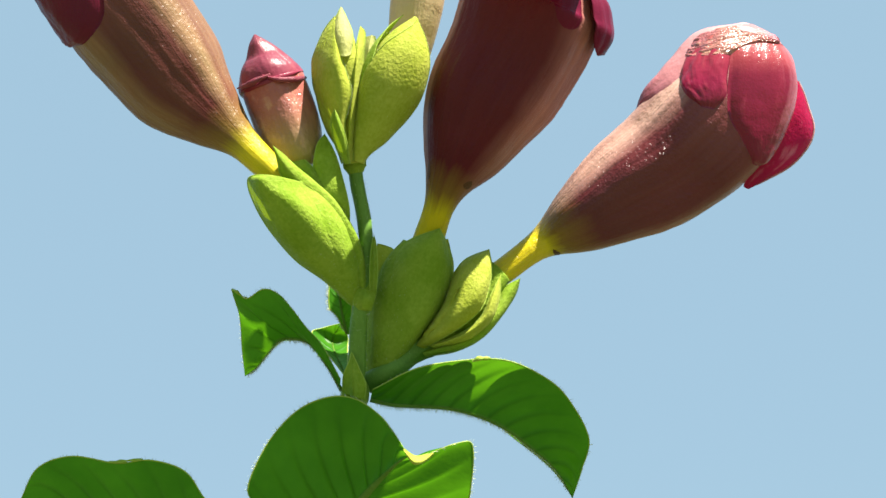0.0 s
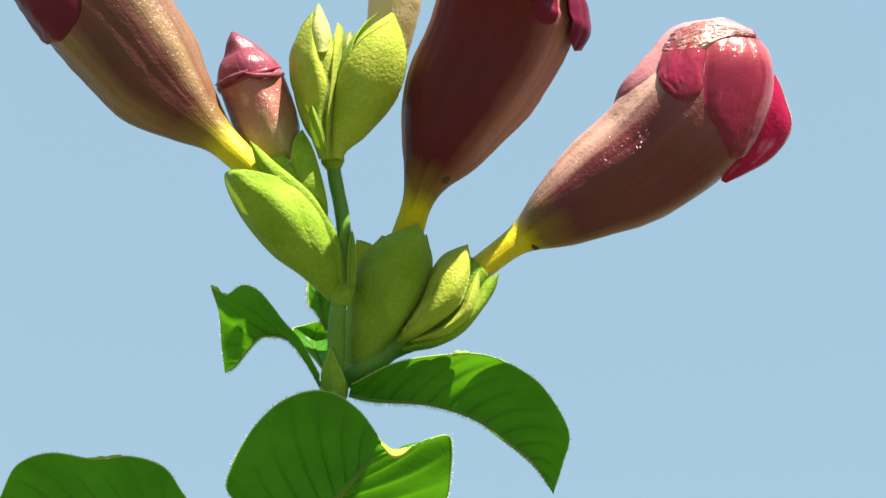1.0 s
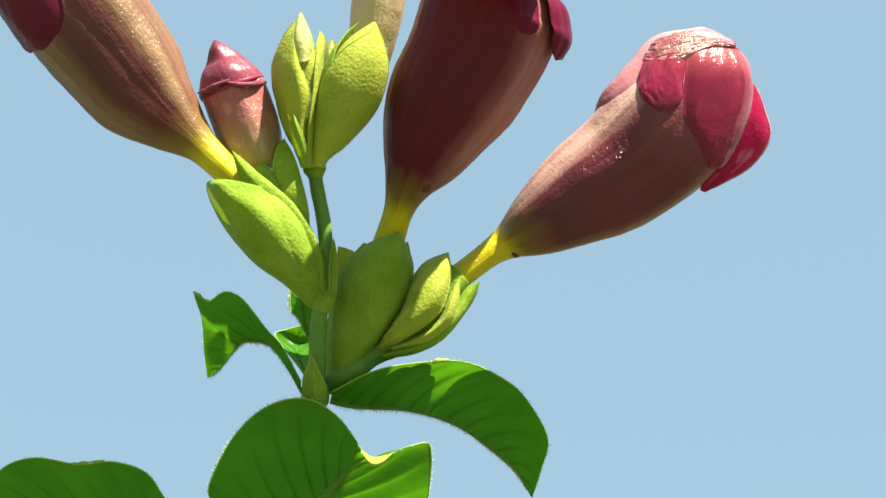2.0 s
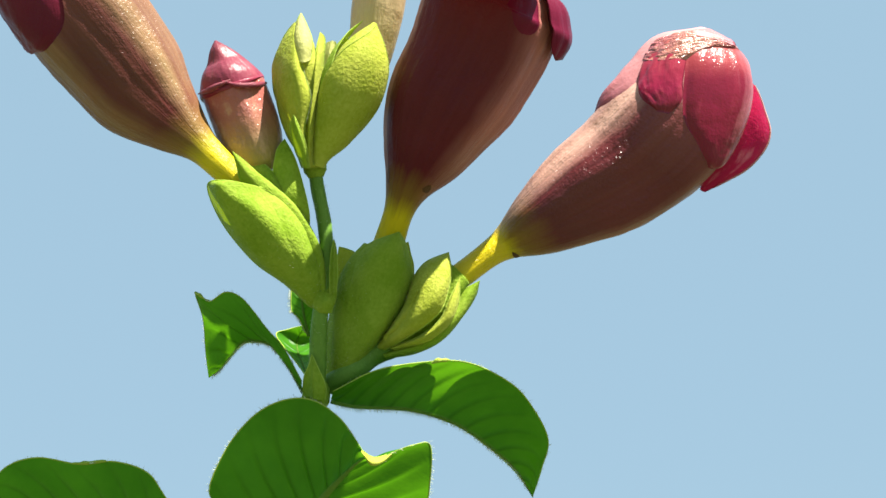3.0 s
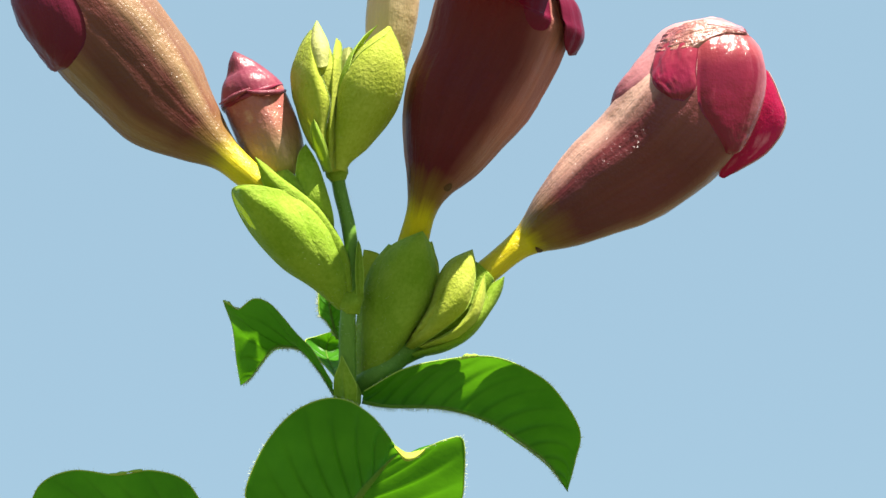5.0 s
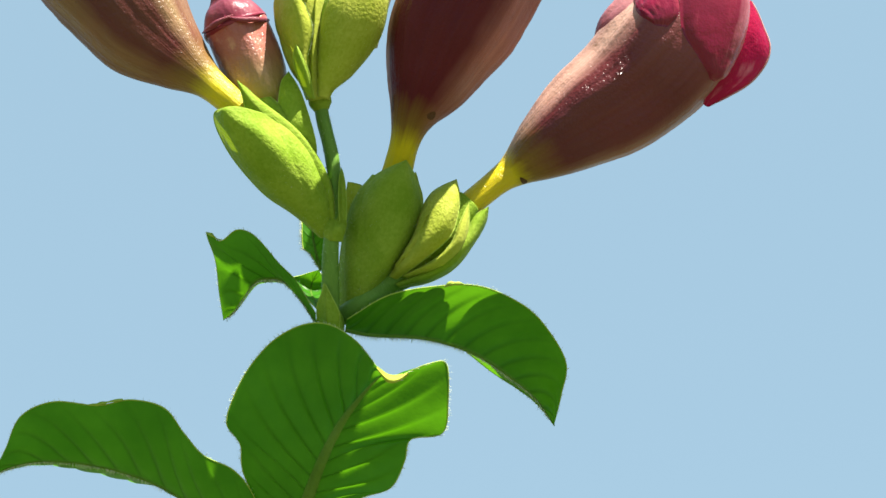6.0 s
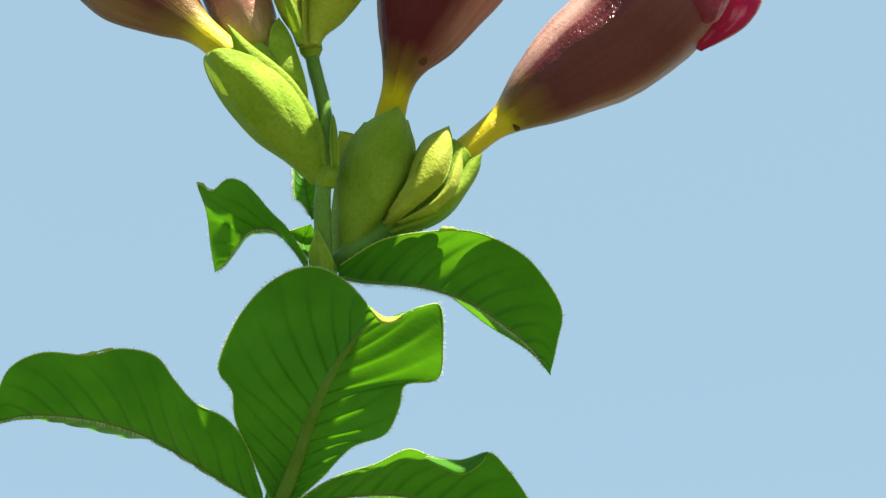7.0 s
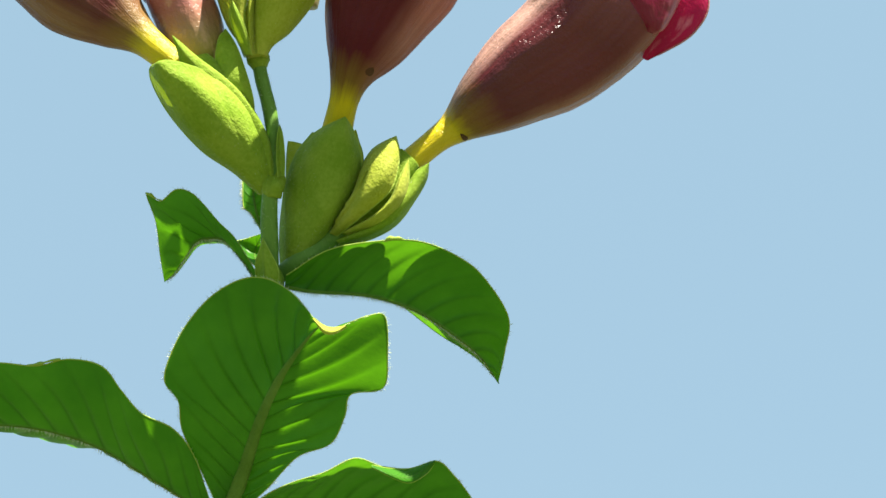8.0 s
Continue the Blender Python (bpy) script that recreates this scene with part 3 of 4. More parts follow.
leaf([(-36.4, 12.0, -88.8), (-40.2, 9.0, -77.5), (-42.8, 3.0, -67.8), (-42.5, -1.0, -61.1), (-45.1, -3.0, -55.8), (-42.3, -3.0, -48.1), (-38.3, -2.0, -41.9), (-32.8, -2.0, -36.8), (-26.0, -4.3, -34.0), (-20.0, -6.0, -34.3), (-14.2, -8.0, -37.9), (-9.8, -11.0, -43.1), (-7.8, -12.0, -46.4)],
     [(-35.1, 12.0, -89.5), (-30.0, 8.2, -79.2), (-24.0, 0.0, -66.7), (-18.7, -4.0, -57.8), (-13.6, -8.0, -51.7), (-10.1, -10.0, -48.1), (-7.8, -12.0, -46.4)],
     [(-33.0, 12.0, -89.6), (-24.1, 6.0, -82.8), (-16.1, 2.0, -75.7), (-8.0, 0.0, -73.0), (-4.4, 0.0, -67.1), (-2.6, 0.0, -62.0), (4.8, 2.0, -61.0), (6.6, -3.0, -53.3), (6.7, -5.0, -44.9), (3.3, -6.7, -44.3), (-2.5, -8.0, -46.2), (-5.6, -11.0, -47.9), (-7.8, -12.0, -46.4)],
     "broad green leaf showing its veined underside, notched at the tip", 5, fringe=(0.6, 0, 0.6), veins=0.95, slant=0.06, bulge=0.05, ribsize=2.0, count=12)
leaf([(-32.8, 10.0, -89.4), (-24.3, 8.0, -84.3), (-17.4, 7.0, -81.7), (-10.7, 7.0, -79.9), (-3.2, 8.0, -77.2), (2.7, 12.0, -79.8), (9.4, 16.0, -80.9), (15.8, 18.0, -79.6), (19.8, 20.0, -83.7), (24.4, 24.0, -91.2), (27.7, 28.0, -100.3)],
     [(-33.8, 12.0, -90.3), (-25.1, 14.0, -88.4), (-11.6, 18.0, -88.2), (-0.8, 22.0, -90.5), (10.2, 26.0, -94.9), (20.0, 28.0, -99.2), (27.7, 28.0, -100.3)],
     [(-33.3, 14.0, -90.5), (-26.6, 30.0, -89.2), (-15.8, 40.0, -90.6), (-1.2, 44.0, -93.6), (10.4, 40.0, -97.3), (20.2, 34.0, -100.7), (27.7, 28.0, -100.3)],
     "green leaf with a rolled wavy edge, folded along its midrib", 6, fringe=(0.5, 1, 0.6), veins=0.6, waves=0.03, count=12)
leaf([(-24.5, 8.0, -31.2), (-29.0, 9.0, -23.2), (-32.7, 9.0, -18.9), (-36.5, 9.0, -14.1), (-40.0, 10.0, -10.8), (-43.6, 11.0, -9.8), (-47.8, 13.0, -12.0), (-51.2, 14.0, -9.9), (-50.0, 16.7, -16.6), (-49.6, 18.0, -25.0), (-49.1, 19.0, -31.5)],
     [(-24.3, 9.0, -34.1), (-27.8, 10.0, -28.2), (-32.3, 12.0, -23.0), (-36.4, 14.0, -21.9), (-40.0, 15.5, -22.5), (-43.5, 17.7, -26.1), (-46.0, 18.1, -29.2), (-49.1, 19.0, -31.5)],
     [(-24.2, 10.0, -34.2), (-28.0, 13.0, -28.5), (-32.7, 17.0, -23.4), (-37.1, 20.0, -22.5), (-40.7, 20.4, -23.1), (-43.9, 20.1, -26.7), (-46.3, 19.5, -29.6), (-49.1, 19.0, -31.5)],
     "small twisted green leaf with drooping tip", 7, fringe=(0.3, 1, 0.6), veins=0.25, count=9, waves=0.03, ribsize=0.5)
leaf([(-23.7, 14.0, -31.3), (-27.4, 22.0, -28.1), (-31.5, 28.0, -24.3), (-33.8, 32.0, -21.4), (-30.7, 34.0, -20.4), (-26.3, 34.0, -19.2)],
     [(-23.4, 14.0, -31.6), (-26.2, 24.0, -28.3), (-28.3, 32.0, -25.4), (-28.6, 36.0, -22.9), (-26.3, 34.0, -19.2)],
     [(-23.2, 14.0, -31.6), (-24.2, 26.0, -28.5), (-24.8, 34.0, -25.5), (-24.9, 36.0, -22.9), (-26.3, 34.0, -19.2)],
     "small leaf half hidden behind the stem", 8, fringe=(0, 0, 0.2), veins=0.2, count=8, ribsize=0.4)
leaf([(-23.6, 12.0, -20.4), (-25.9, 14.0, -16.4), (-27.9, 16.0, -14.4), (-28.1, 17.0, -9.6), (-27.8, 18.0, -5.4), (-25.7, 18.0, -2.7)],
     [(-23.3, 12.0, -20.7), (-24.5, 14.0, -16.4), (-25.3, 16.0, -12.4), (-25.7, 18.0, -8.2), (-25.7, 18.0, -2.7)],
     [(-22.7, 12.0, -20.7), (-22.3, 14.0, -16.4), (-22.5, 16.0, -12.4), (-23.2, 18.0, -8.2), (-25.7, 18.0, -2.7)],
     "small grey-green leaf half hidden behind the stem", 9, fringe=(0.5, 0, 0.2), veins=0.15, count=8, ribsize=0.4)

# rolled edges of two leaves
folds = [o for o in plant.children if o.name.startswith("leaf")]
blade("rolled_edge", [(0.7, 9.0, -79.1), (4.7, 11.0, -80.3), (9.4, 14.0, -80.8), (15.5, 17.0, -79.4)], [(0.7, 7.0, -79.2), (5.0, 8.0, -81.4), (9.3, 11.0, -82.6), (15.4, 16.0, -79.6)], [(1.0, 7.0, -79.6), (5.5, 9.0, -82.5), (9.4, 11.0, -84.0), (13.4, 15.0, -82.3), (15.4, 17.0, -80.0)], LEAF, folds[3], "rolled edge showing the upper side", nu=6, nv=24, smooth=True)
blade("rolled_edge", [(-8.7, -14.0, -44.3), (-6.5, -12.0, -46.2), (-4.4, -9.0, -46.6), (-2.1, -7.0, -46.0)], [(-8.6, -15.0, -44.8), (-6.5, -14.0, -47.1), (-4.3, -11.0, -47.4), (-2.1, -8.0, -46.3)], [(-8.4, -14.0, -45.3), (-6.6, -13.0, -47.9), (-4.3, -10.0, -48.0), (-2.0, -7.0, -46.7)], SEPAL_PALE, folds[2], "pale rolled edge beside the tip", nu=5, nv=20, smooth=True)

for owner, ends, size in ((folds[0], [(6.9, 4.0, -26.6), (8.5, 4.0, -25.9), (10.4, 5.0, -25.9), (12.4, 6.0, -26.2)], 0.4), (folds[1], [(-81.0, 4.0, -50.3), (-77.7, 4.0, -50.3), (-74.1, 3.0, -49.8), (-70.5, 2.0, -49.4)], 0.4), (folds[4], [(-51.3, 13.0, -9.8), (-50.0, 12.0, -10.6), (-48.8, 12.0, -11.4), (-47.7, 13.0, -11.8)], 0.55)):
    tube("rolled_edge", ends, [size * 0.4, size, size * 0.8, size * 0.3], EDGE, owner, "dry crumbly yellow edge", sides=8, n=40, rough=0.9)

# ---- flowers ----
# right flower
body = Corolla([((7.1, 15.0, -10.2), 3.18), ((13.3, 15.0, -6.5), 3.18), ((21.0, 16.0, -0.8), 3.31), ((25.8, 16.9, 2.3), 4.51), ((33.2, 14.5, 6.9), 8.55), ((44.0, 14.0, 13.6), 12.60), ((55.0, 14.3, 20.3), 14.81), ((64.5, 13.0, 29.1), 15.84), ((70.2, 13.5, 38.1), 14.80), ((73.2, 15.0, 45.6), 12.6), ((75.2, 16.5, 51.0), 8.6), ((76.4, 18.0, 55.3), 0.78)], seed=1, deep=0.72)
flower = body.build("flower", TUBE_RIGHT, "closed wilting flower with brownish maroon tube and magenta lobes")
body.lobe(flower, 205, 1.0, 0.70, 112, off=-0.1, puff=1.7, label="pale pink lobe", mat=LOBE_PALE, seed=3)
body.lobe(flower, -105, 1.0, 0.56, 50, off=-0.3, puff=2.3, label="pink lobe folded back", mat=LOBE_PALE, seed=2)
SCARS_RIGHT = (flower, body, 55, 0.205, 0.225, 20)
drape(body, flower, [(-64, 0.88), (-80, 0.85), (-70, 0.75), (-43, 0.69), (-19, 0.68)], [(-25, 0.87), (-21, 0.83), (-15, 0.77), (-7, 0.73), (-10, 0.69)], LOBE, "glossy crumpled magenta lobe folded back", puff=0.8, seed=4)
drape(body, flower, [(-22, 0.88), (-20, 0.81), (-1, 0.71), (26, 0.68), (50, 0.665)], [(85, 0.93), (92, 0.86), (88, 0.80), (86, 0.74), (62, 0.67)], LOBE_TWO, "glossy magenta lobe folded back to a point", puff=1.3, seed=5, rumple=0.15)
drape(body, flower, [(-92, 0.865), (-60, 0.895), (-20, 0.915), (20, 0.925), (48, 0.925)], [(-84, 0.80), (-54, 0.785), (-27, 0.80), (0, 0.865), (40, 0.905)], LOBE_TAN, "glossy crumpled fold on top of the flower, gold sparkle in its colour", puff=0.5, off=0.75, seed=7, rumple=0.4, pitch=3.4, nu=24, nv=60)
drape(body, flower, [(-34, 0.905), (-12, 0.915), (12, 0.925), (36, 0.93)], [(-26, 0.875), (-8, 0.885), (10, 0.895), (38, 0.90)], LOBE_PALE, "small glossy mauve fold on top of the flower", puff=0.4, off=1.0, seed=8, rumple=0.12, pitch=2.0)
blade("petal_lobe", [(82.4, 12.0, 44.0), (79.5, 9.0, 34.1), (76.1, 9.0, 25.9), (72.4, 10.0, 15.1)], [(85.1, 13.0, 42.0), (85.0, 11.0, 32.9), (81.4, 11.0, 23.6), (73.2, 11.0, 14.7)], [(86.6, 14.0, 40.8), (89.6, 15.0, 34.7), (90.9, 15.0, 28.9), (88.6, 15.0, 23.9), (83.6, 14.0, 19.5), (73.9, 11.0, 14.5)], LOBE_GLOW, flower, "bright magenta lobe standing off the tube", nu=8, nv=30, rim=0.3, smooth=True, margin=LOBE_PALE, waves=0.10)
cup = Corolla([((-5.3, 12.0, -23.8), 2.40), ((-1.2, 12.0, -20.7), 4.60), ((3.3, 12.0, -16.6), 6.20), ((7.4, 12.0, -12.2), 6.40), ((11.5, 12.5, -7.7), 5.20), ((13.9, 13.0, -5.4), 4.20)], folds=0.03, crumple=0.03, seed=2, deep=0.75)
# solid core added so that sun cannot glow through the open-backed sepals
cup.build("calyx", SEPAL, "green inner calyx core added to block light behind the sepals", sides=40, off=-0.9).parent = flower
wrap(cup, flower, 160, 0.92, 52, mat=SEPAL_PALE, label="pale green sepal", seed=1)
wrap(cup, flower, 235, 0.94, 50, mat=SEPAL_PALE, label="pale green sepal", seed=2)
sepal([(-5.3, 12.0, -24.5), (3.8, 12.0, -20.7), (10.1, 12.0, -15.2), (14.5, 12.0, -9.7), (18.8, 12.0, -7.0)], [(-4.6, 9.0, -25.4), (5.5, 7.0, -22.5), (11.9, 7.5, -17.4), (16.2, 10.0, -11.4), (18.8, 12.0, -7.0)], [(-4.0, 12.0, -26.2), (3.6, 13.0, -24.7), (9.9, 14.0, -21.4), (15.0, 14.0, -15.4), (17.7, 14.0, -10.9), (18.8, 12.0, -7.0)], flower, SEPAL, "green sepal along the lower side", nu=14, nv=50, waves=0.03)
wrap(cup, flower, 5, 0.62, 60, off=-1.2, mat=SEPAL, label="green sepal beneath the others", seed=6)
sepal([(-3.3, 9.0, -23.2), (4.2, 6.5, -20.1), (8.9, 6.0, -16.3), (11.3, 7.0, -11.3), (13.9, 9.5, -6.1)], [(-2.6, 8.0, -23.5), (5.1, 4.5, -20.7), (10.2, 4.5, -16.7), (12.4, 6.0, -12.0), (13.9, 9.5, -6.1)], [(-1.9, 10.0, -24.1), (6.2, 8.0, -21.8), (11.4, 8.0, -17.7), (13.4, 9.0, -12.8), (13.9, 9.5, -6.1)], flower, SEPAL_PALE, "narrow pale green sepal", waves=0.05, nu=12, nv=50)
sepal([(-6.7, 11.0, -23.4), (-4.4, 12.0, -19.7), (-1.9, 12.0, -16.3), (0.3, 12.0, -12.2), (1.8, 12.0, -7.4), (5.2, 12.0, -2.7), (11.2, 11.0, 0.0)], [(-6.0, 9.0, -23.3), (-1.2, 5.0, -18.0), (2.8, 3.5, -13.2), (6.4, 4.0, -8.5), (8.9, 6.0, -4.2), (10.0, 8.0, -1.9), (11.2, 11.0, 0.0)], [(-4.9, 10.0, -24.1), (-0.8, 7.0, -21.7), (4.6, 5.0, -18.2), (8.9, 6.0, -14.4), (10.9, 7.5, -10.0), (11.7, 9.5, -4.6), (11.2, 11.0, 0.0)], flower, SEPAL_PALE, "downy sunlit yellow-green sepal", nu=24, nv=80, waves=0.05, seed=5)
tube("flower_stalk", [(-18.3, 10.0, -32.5), (-12.7, 9.0, -29.1), (-8.1, 12.0, -25.2), (-1.9, 14.0, -21.7), (7.1, 18.0, -13.8)], [2.64, 2.90, 3.43, 4.74, 3.16], STEM, flower, sides=14)

fuzz(cup, flower, 700, 21)
tube("sepal_ridge", [(-4.9, 9.0, -21.9), (-2.4, 6.5, -18.7), (0.4, 5.0, -15.4), (2.1, 4.5, -12.2), (3.7, 4.5, -9.0)], [0.55, 0.95, 0.8, 0.6, 0.15], SEPAL_PALE, flower, "puckered downy ridge of the sunlit sepal", sides=12, n=70, rough=0.6)

# left flower
body = Corolla([((-31.2, -3.0, 9.2), 2.81), ((-36.4, -3.0, 15.1), 3.07), ((-41.7, -2.6, 20.1), 3.46), ((-47.0, -1.5, 25.1), 4.24), ((-53.8, -0.1, 31.1), 8.10), ((-61.0, 0.3, 38.2), 12.21), ((-67.9, -0.4, 47.2), 13.80), ((-75.3, -2.3, 56.4), 14.35), ((-82.7, -3.0, 64.7), 13.17), ((-87.9, -3.0, 71.2), 8.86), ((-90.6, -3.0, 74.4), 0.64)], seed=2, folds=0.035, deep=0.75)
flower = body.build("flower", TUBE_LEFT, "closed wilting flower, brown-maroon tube on a yellow neck")
for turn, end, half, seed in ((60, 0.80, 32, 3), (135, 0.76, 36, 4), (210, 0.74, 36, 5)):
    body.lobe(flower, turn, 1.0, end, half, off=0.4, blunt=0.3, seed=seed, label="dark magenta lobe folded back")
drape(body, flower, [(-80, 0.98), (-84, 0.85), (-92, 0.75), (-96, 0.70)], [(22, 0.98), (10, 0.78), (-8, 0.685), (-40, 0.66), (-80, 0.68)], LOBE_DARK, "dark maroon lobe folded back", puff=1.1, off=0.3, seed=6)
cup = Corolla([((-19.3, 6.0, -12.1), 2.14), ((-21.3, 4.8, -8.7), 3.60), ((-24.2, 2.8, -3.6), 5.69), ((-30.7, -0.8, 4.9), 7.94), ((-37.2, -4.3, 12.2), 6.79)], folds=0.02, crumple=0.03, seed=4)
cup.build("calyx", SEPAL, "green inner calyx core added to block light behind the sepals", sides=40, off=-0.9).parent = flower
wrap(cup, flower, 165, 0.86, 60, off=-1.0, label="green sepal", seed=1)
wrap(cup, flower, 236, 0.97, 50, off=-0.4, label="green sepal", seed=2)
sepal([(-19.4, 6.0, -12.0), (-26.0, 4.5, -1.2), (-33.3, -1.4, 9.3), (-37.0, -6.4, 16.8), (-37.5, -7.5, 19.4), (-38.5, -8.8, 23.4)], [(-18.0, 3.0, -10.8), (-20.1, 1.0, 0.1), (-25.6, -2.4, 9.8), (-33.0, -6.3, 17.1), (-36.4, -8.2, 20.6), (-38.5, -8.8, 23.4)], [(-18.2, 9.0, -10.7), (-19.3, 8.0, -3.2), (-23.3, 5.2, 6.9), (-29.1, 0.7, 14.4), (-34.5, -2.7, 19.5), (-36.7, -6.3, 21.8), (-38.5, -8.8, 23.4)], flower, SEPAL, "downy green sepal with a pointed tip beside the neck", nu=14, nv=50, waves=0.03)
sepal([(-22.4, 6.4, -13.1), (-27.9, 4.0, -7.8), (-34.3, 1.3, -2.8), (-39.8, -2.0, 3.8), (-43.5, -4.0, 10.5), (-44.8, -6.0, 14.9), (-43.2, -9.0, 16.5), (-38.5, -11.8, 16.4), (-34.1, -9.6, 15.7)], [(-20.3, 3.9, -13.1), (-24.1, -1.0, -6.5), (-28.8, -7.2, 0.1), (-32.8, -11.3, 6.2), (-36.4, -13.7, 11.4), (-38.2, -14.2, 14.2), (-38.0, -13.7, 15.4), (-36.4, -12.2, 16.1), (-34.1, -9.6, 15.7)], [(-18.3, 6.0, -11.7), (-18.7, 6.0, -7.9), (-20.2, 5.0, -1.9), (-23.0, 3.2, 4.8), (-26.9, 0.2, 10.4), (-29.7, -4.5, 13.4), (-31.4, -6.9, 14.7), (-32.8, -8.3, 15.3), (-34.1, -9.6, 15.7)], flower, SEPAL, "broad downy green sepal, sunlit above", nu=24, nv=80, waves=0.03, seed=4)
fuzz(cup, flower, 500, 22, length=0.3)

# middle flower
body = Corolla([((-6.7, 13.0, -6.7), 3.80), ((-3.8, 13.0, 1.5), 3.80), ((-1.1, 11.0, 9.7), 3.65), ((1.1, 10.0, 15.8), 5.66), ((4.6, 11.0, 23.6), 10.32), ((9.6, 12.0, 34.8), 14.70), ((16.7, 13.5, 47.5), 16.63), ((21.5, 13.3, 59.4), 17.47), ((23.3, 12.5, 63.7), 15.02), ((24.5, 12.0, 67.1), 9.51), ((25.3, 12.0, 69.1), 0.70)], seed=3, deep=0.8)
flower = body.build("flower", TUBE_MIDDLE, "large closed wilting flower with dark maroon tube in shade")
for turn, end, half, off, seed in ((78, 0.715, 26, 2.8, 1), (31, 0.728, 21, -0.2, 2), (-10, 0.96, 28, 0.4, 3), (-72, 0.760, 28, 0.5, 4), (180, 0.846, 40, 0.5, 5)):
    body.lobe(flower, turn, 1.0, end, half, off=off, puff=1.1, blunt=0.95, seed=seed, mat=LOBE_DARK, label="dark magenta lobe folded back")
# lobe added above the view so that its shadow falls on the broad leaf
blade("petal_lobe", [(8.0, 4.0, 63.5), (5.0, -14.0, 66.0), (12.0, -25.0, 65.0), (25.0, -30.0, 63.0)], [(22.0, 2.0, 65.0), (23.5, -16.0, 68.0), (24.5, -25.0, 66.0), (25.0, -30.0, 63.0)], [(34.0, 3.0, 63.5), (36.0, -14.0, 66.0), (33.0, -24.0, 65.0), (25.0, -30.0, 63.0)], LOBE, flower, "unseen magenta lobe added to shade the broad leaf", nu=10, nv=30, rim=0.3, smooth=True, margin=LOBE_PALE, waves=0.08)
SCARS = [(flower, body, -60, 0.246, 0.286, 7), (flower, body, 48, 0.257, 0.280, 13)]
cup = Corolla([((-17.1, 10.0, -31.4), 1.62), ((-12.8, 10.0, -21.7), 5.68), ((-9.4, 11.0, -13.5), 8.52), ((-6.6, 12.0, -6.1), 8.93), ((-4.1, 12.0, 0.1), 6.76)], folds=0.02, crumple=0.03, seed=6, deep=0.7)
cup.build("calyx", SEPAL, "green inner calyx core added to block light behind the sepals", sides=40, off=-0.9).parent = flower
wrap(cup, flower, 130, 0.78, 55, off=-0.8, label="green sepal", mat=SEPAL_PALE, seed=1)
wrap(cup, flower, 200, 0.78, 60, off=-0.8, label="green sepal", mat=SEPAL_PALE, seed=2)
sepal([(-17.2, 15.0, -16.5), (-16.7, 15.0, -5.4), (-16.1, 16.0, 1.4)], [(-15.4, 14.0, -16.4), (-14.6, 14.0, -6.8), (-14.9, 15.0, -1.2), (-16.1, 16.0, 1.4)], [(-13.0, 14.0, -16.4), (-11.0, 14.0, -5.4), (-11.9, 15.0, -0.6), (-13.9, 15.5, 0.7), (-16.1, 16.0, 1.4)], flower, SEPAL_PALE, "pale green sepal behind the broad one")
sepal([(-2.6, 15.0, -10.9), (-1.4, 14.0, -1.2), (-0.1, 13.0, 1.2), (1.2, 13.0, 2.6)], [(0.1, 13.0, -10.9), (0.5, 13.0, -2.6), (0.8, 13.0, 0.1), (1.2, 13.0, 2.6)], [(2.2, 14.0, -10.9), (2.5, 14.0, -4.0), (1.8, 13.0, -0.5), (1.2, 13.0, 2.6)], flower, SEPAL_PALE, "yellow-green sepal tip beside the neck")
sepal([(-19.1, 13.0, -34.2), (-19.3, 14.0, -24.7), (-18.5, 15.0, -16.5), (-16.8, 14.0, -8.8), (-13.4, 12.0, -2.1), (-8.4, 10.0, 2.0), (-0.8, 8.0, 5.0)], [(-17.5, 9.0, -33.8), (-13.5, 6.5, -24.1), (-9.4, 5.0, -15.9), (-5.9, 4.5, -7.9), (-3.2, 5.0, -1.2), (-1.9, 6.0, 2.2), (-0.8, 8.0, 5.0)], [(-16.7, 11.0, -34.0), (-11.5, 11.0, -29.2), (-5.7, 11.0, -22.0), (-0.8, 11.0, -15.6), (1.9, 11.0, -8.7), (2.0, 11.0, -3.3), (0.8, 10.0, 1.8), (-0.8, 8.0, 5.0)], flower, SEPAL, "broad green sepal, sunlight shining through its edge", nu=24, nv=80, waves=0.02, seed=4)
fuzz(cup, flower, 500, 23)

# small bud behind the stem
body = Corolla([((-34.2, 6.0, 19.0), 5.10), ((-35.1, 6.0, 21.7), 6.77), ((-36.3, 6.0, 25.9), 7.55), ((-37.5, 6.0, 30.4), 7.75), ((-39.1, 6.0, 35.1), 7.75), ((-40.3, 6.0, 38.5), 7.65), ((-40.7, 6.0, 39.6), 7.45)], seed=4, folds=0.03)
flower = body.build("flower_bud", BUD_TUBE, "small tan-pink flower bud with a magenta twisted cap")
cap = Corolla([((-40.4, 6.0, 38.5), 7.55), ((-40.9, 6.0, 39.8), 8.09), ((-41.6, 5.5, 42.0), 7.06), ((-42.7, 5.5, 45.5), 4.61), ((-43.9, 5.0, 48.5), 2.35), ((-44.7, 5.0, 50.8), 0.25)], seed=5, folds=0.04)
top = cap.build("petal_lobe", BUD_CAP, "pointed magenta cap of rolled petals")
top.parent = flower
for ends in ([(-48.5, 3.6, 37.9), (-45.1, -1.4, 38.2), (-42.3, -2.4, 39.4), (-40.0, -1.9, 40.5)], [(-42.1, -1.9, 40.4), (-38.5, -2.2, 39.3), (-34.8, -0.4, 39.5), (-32.6, 5.6, 40.7)]):
    tube("petal_lobe", ends, [0.2, 0.65, 0.7, 0.3], BUD_CAP, flower, "rolled magenta rim of the cap", sides=12, n=40, rough=0.2)
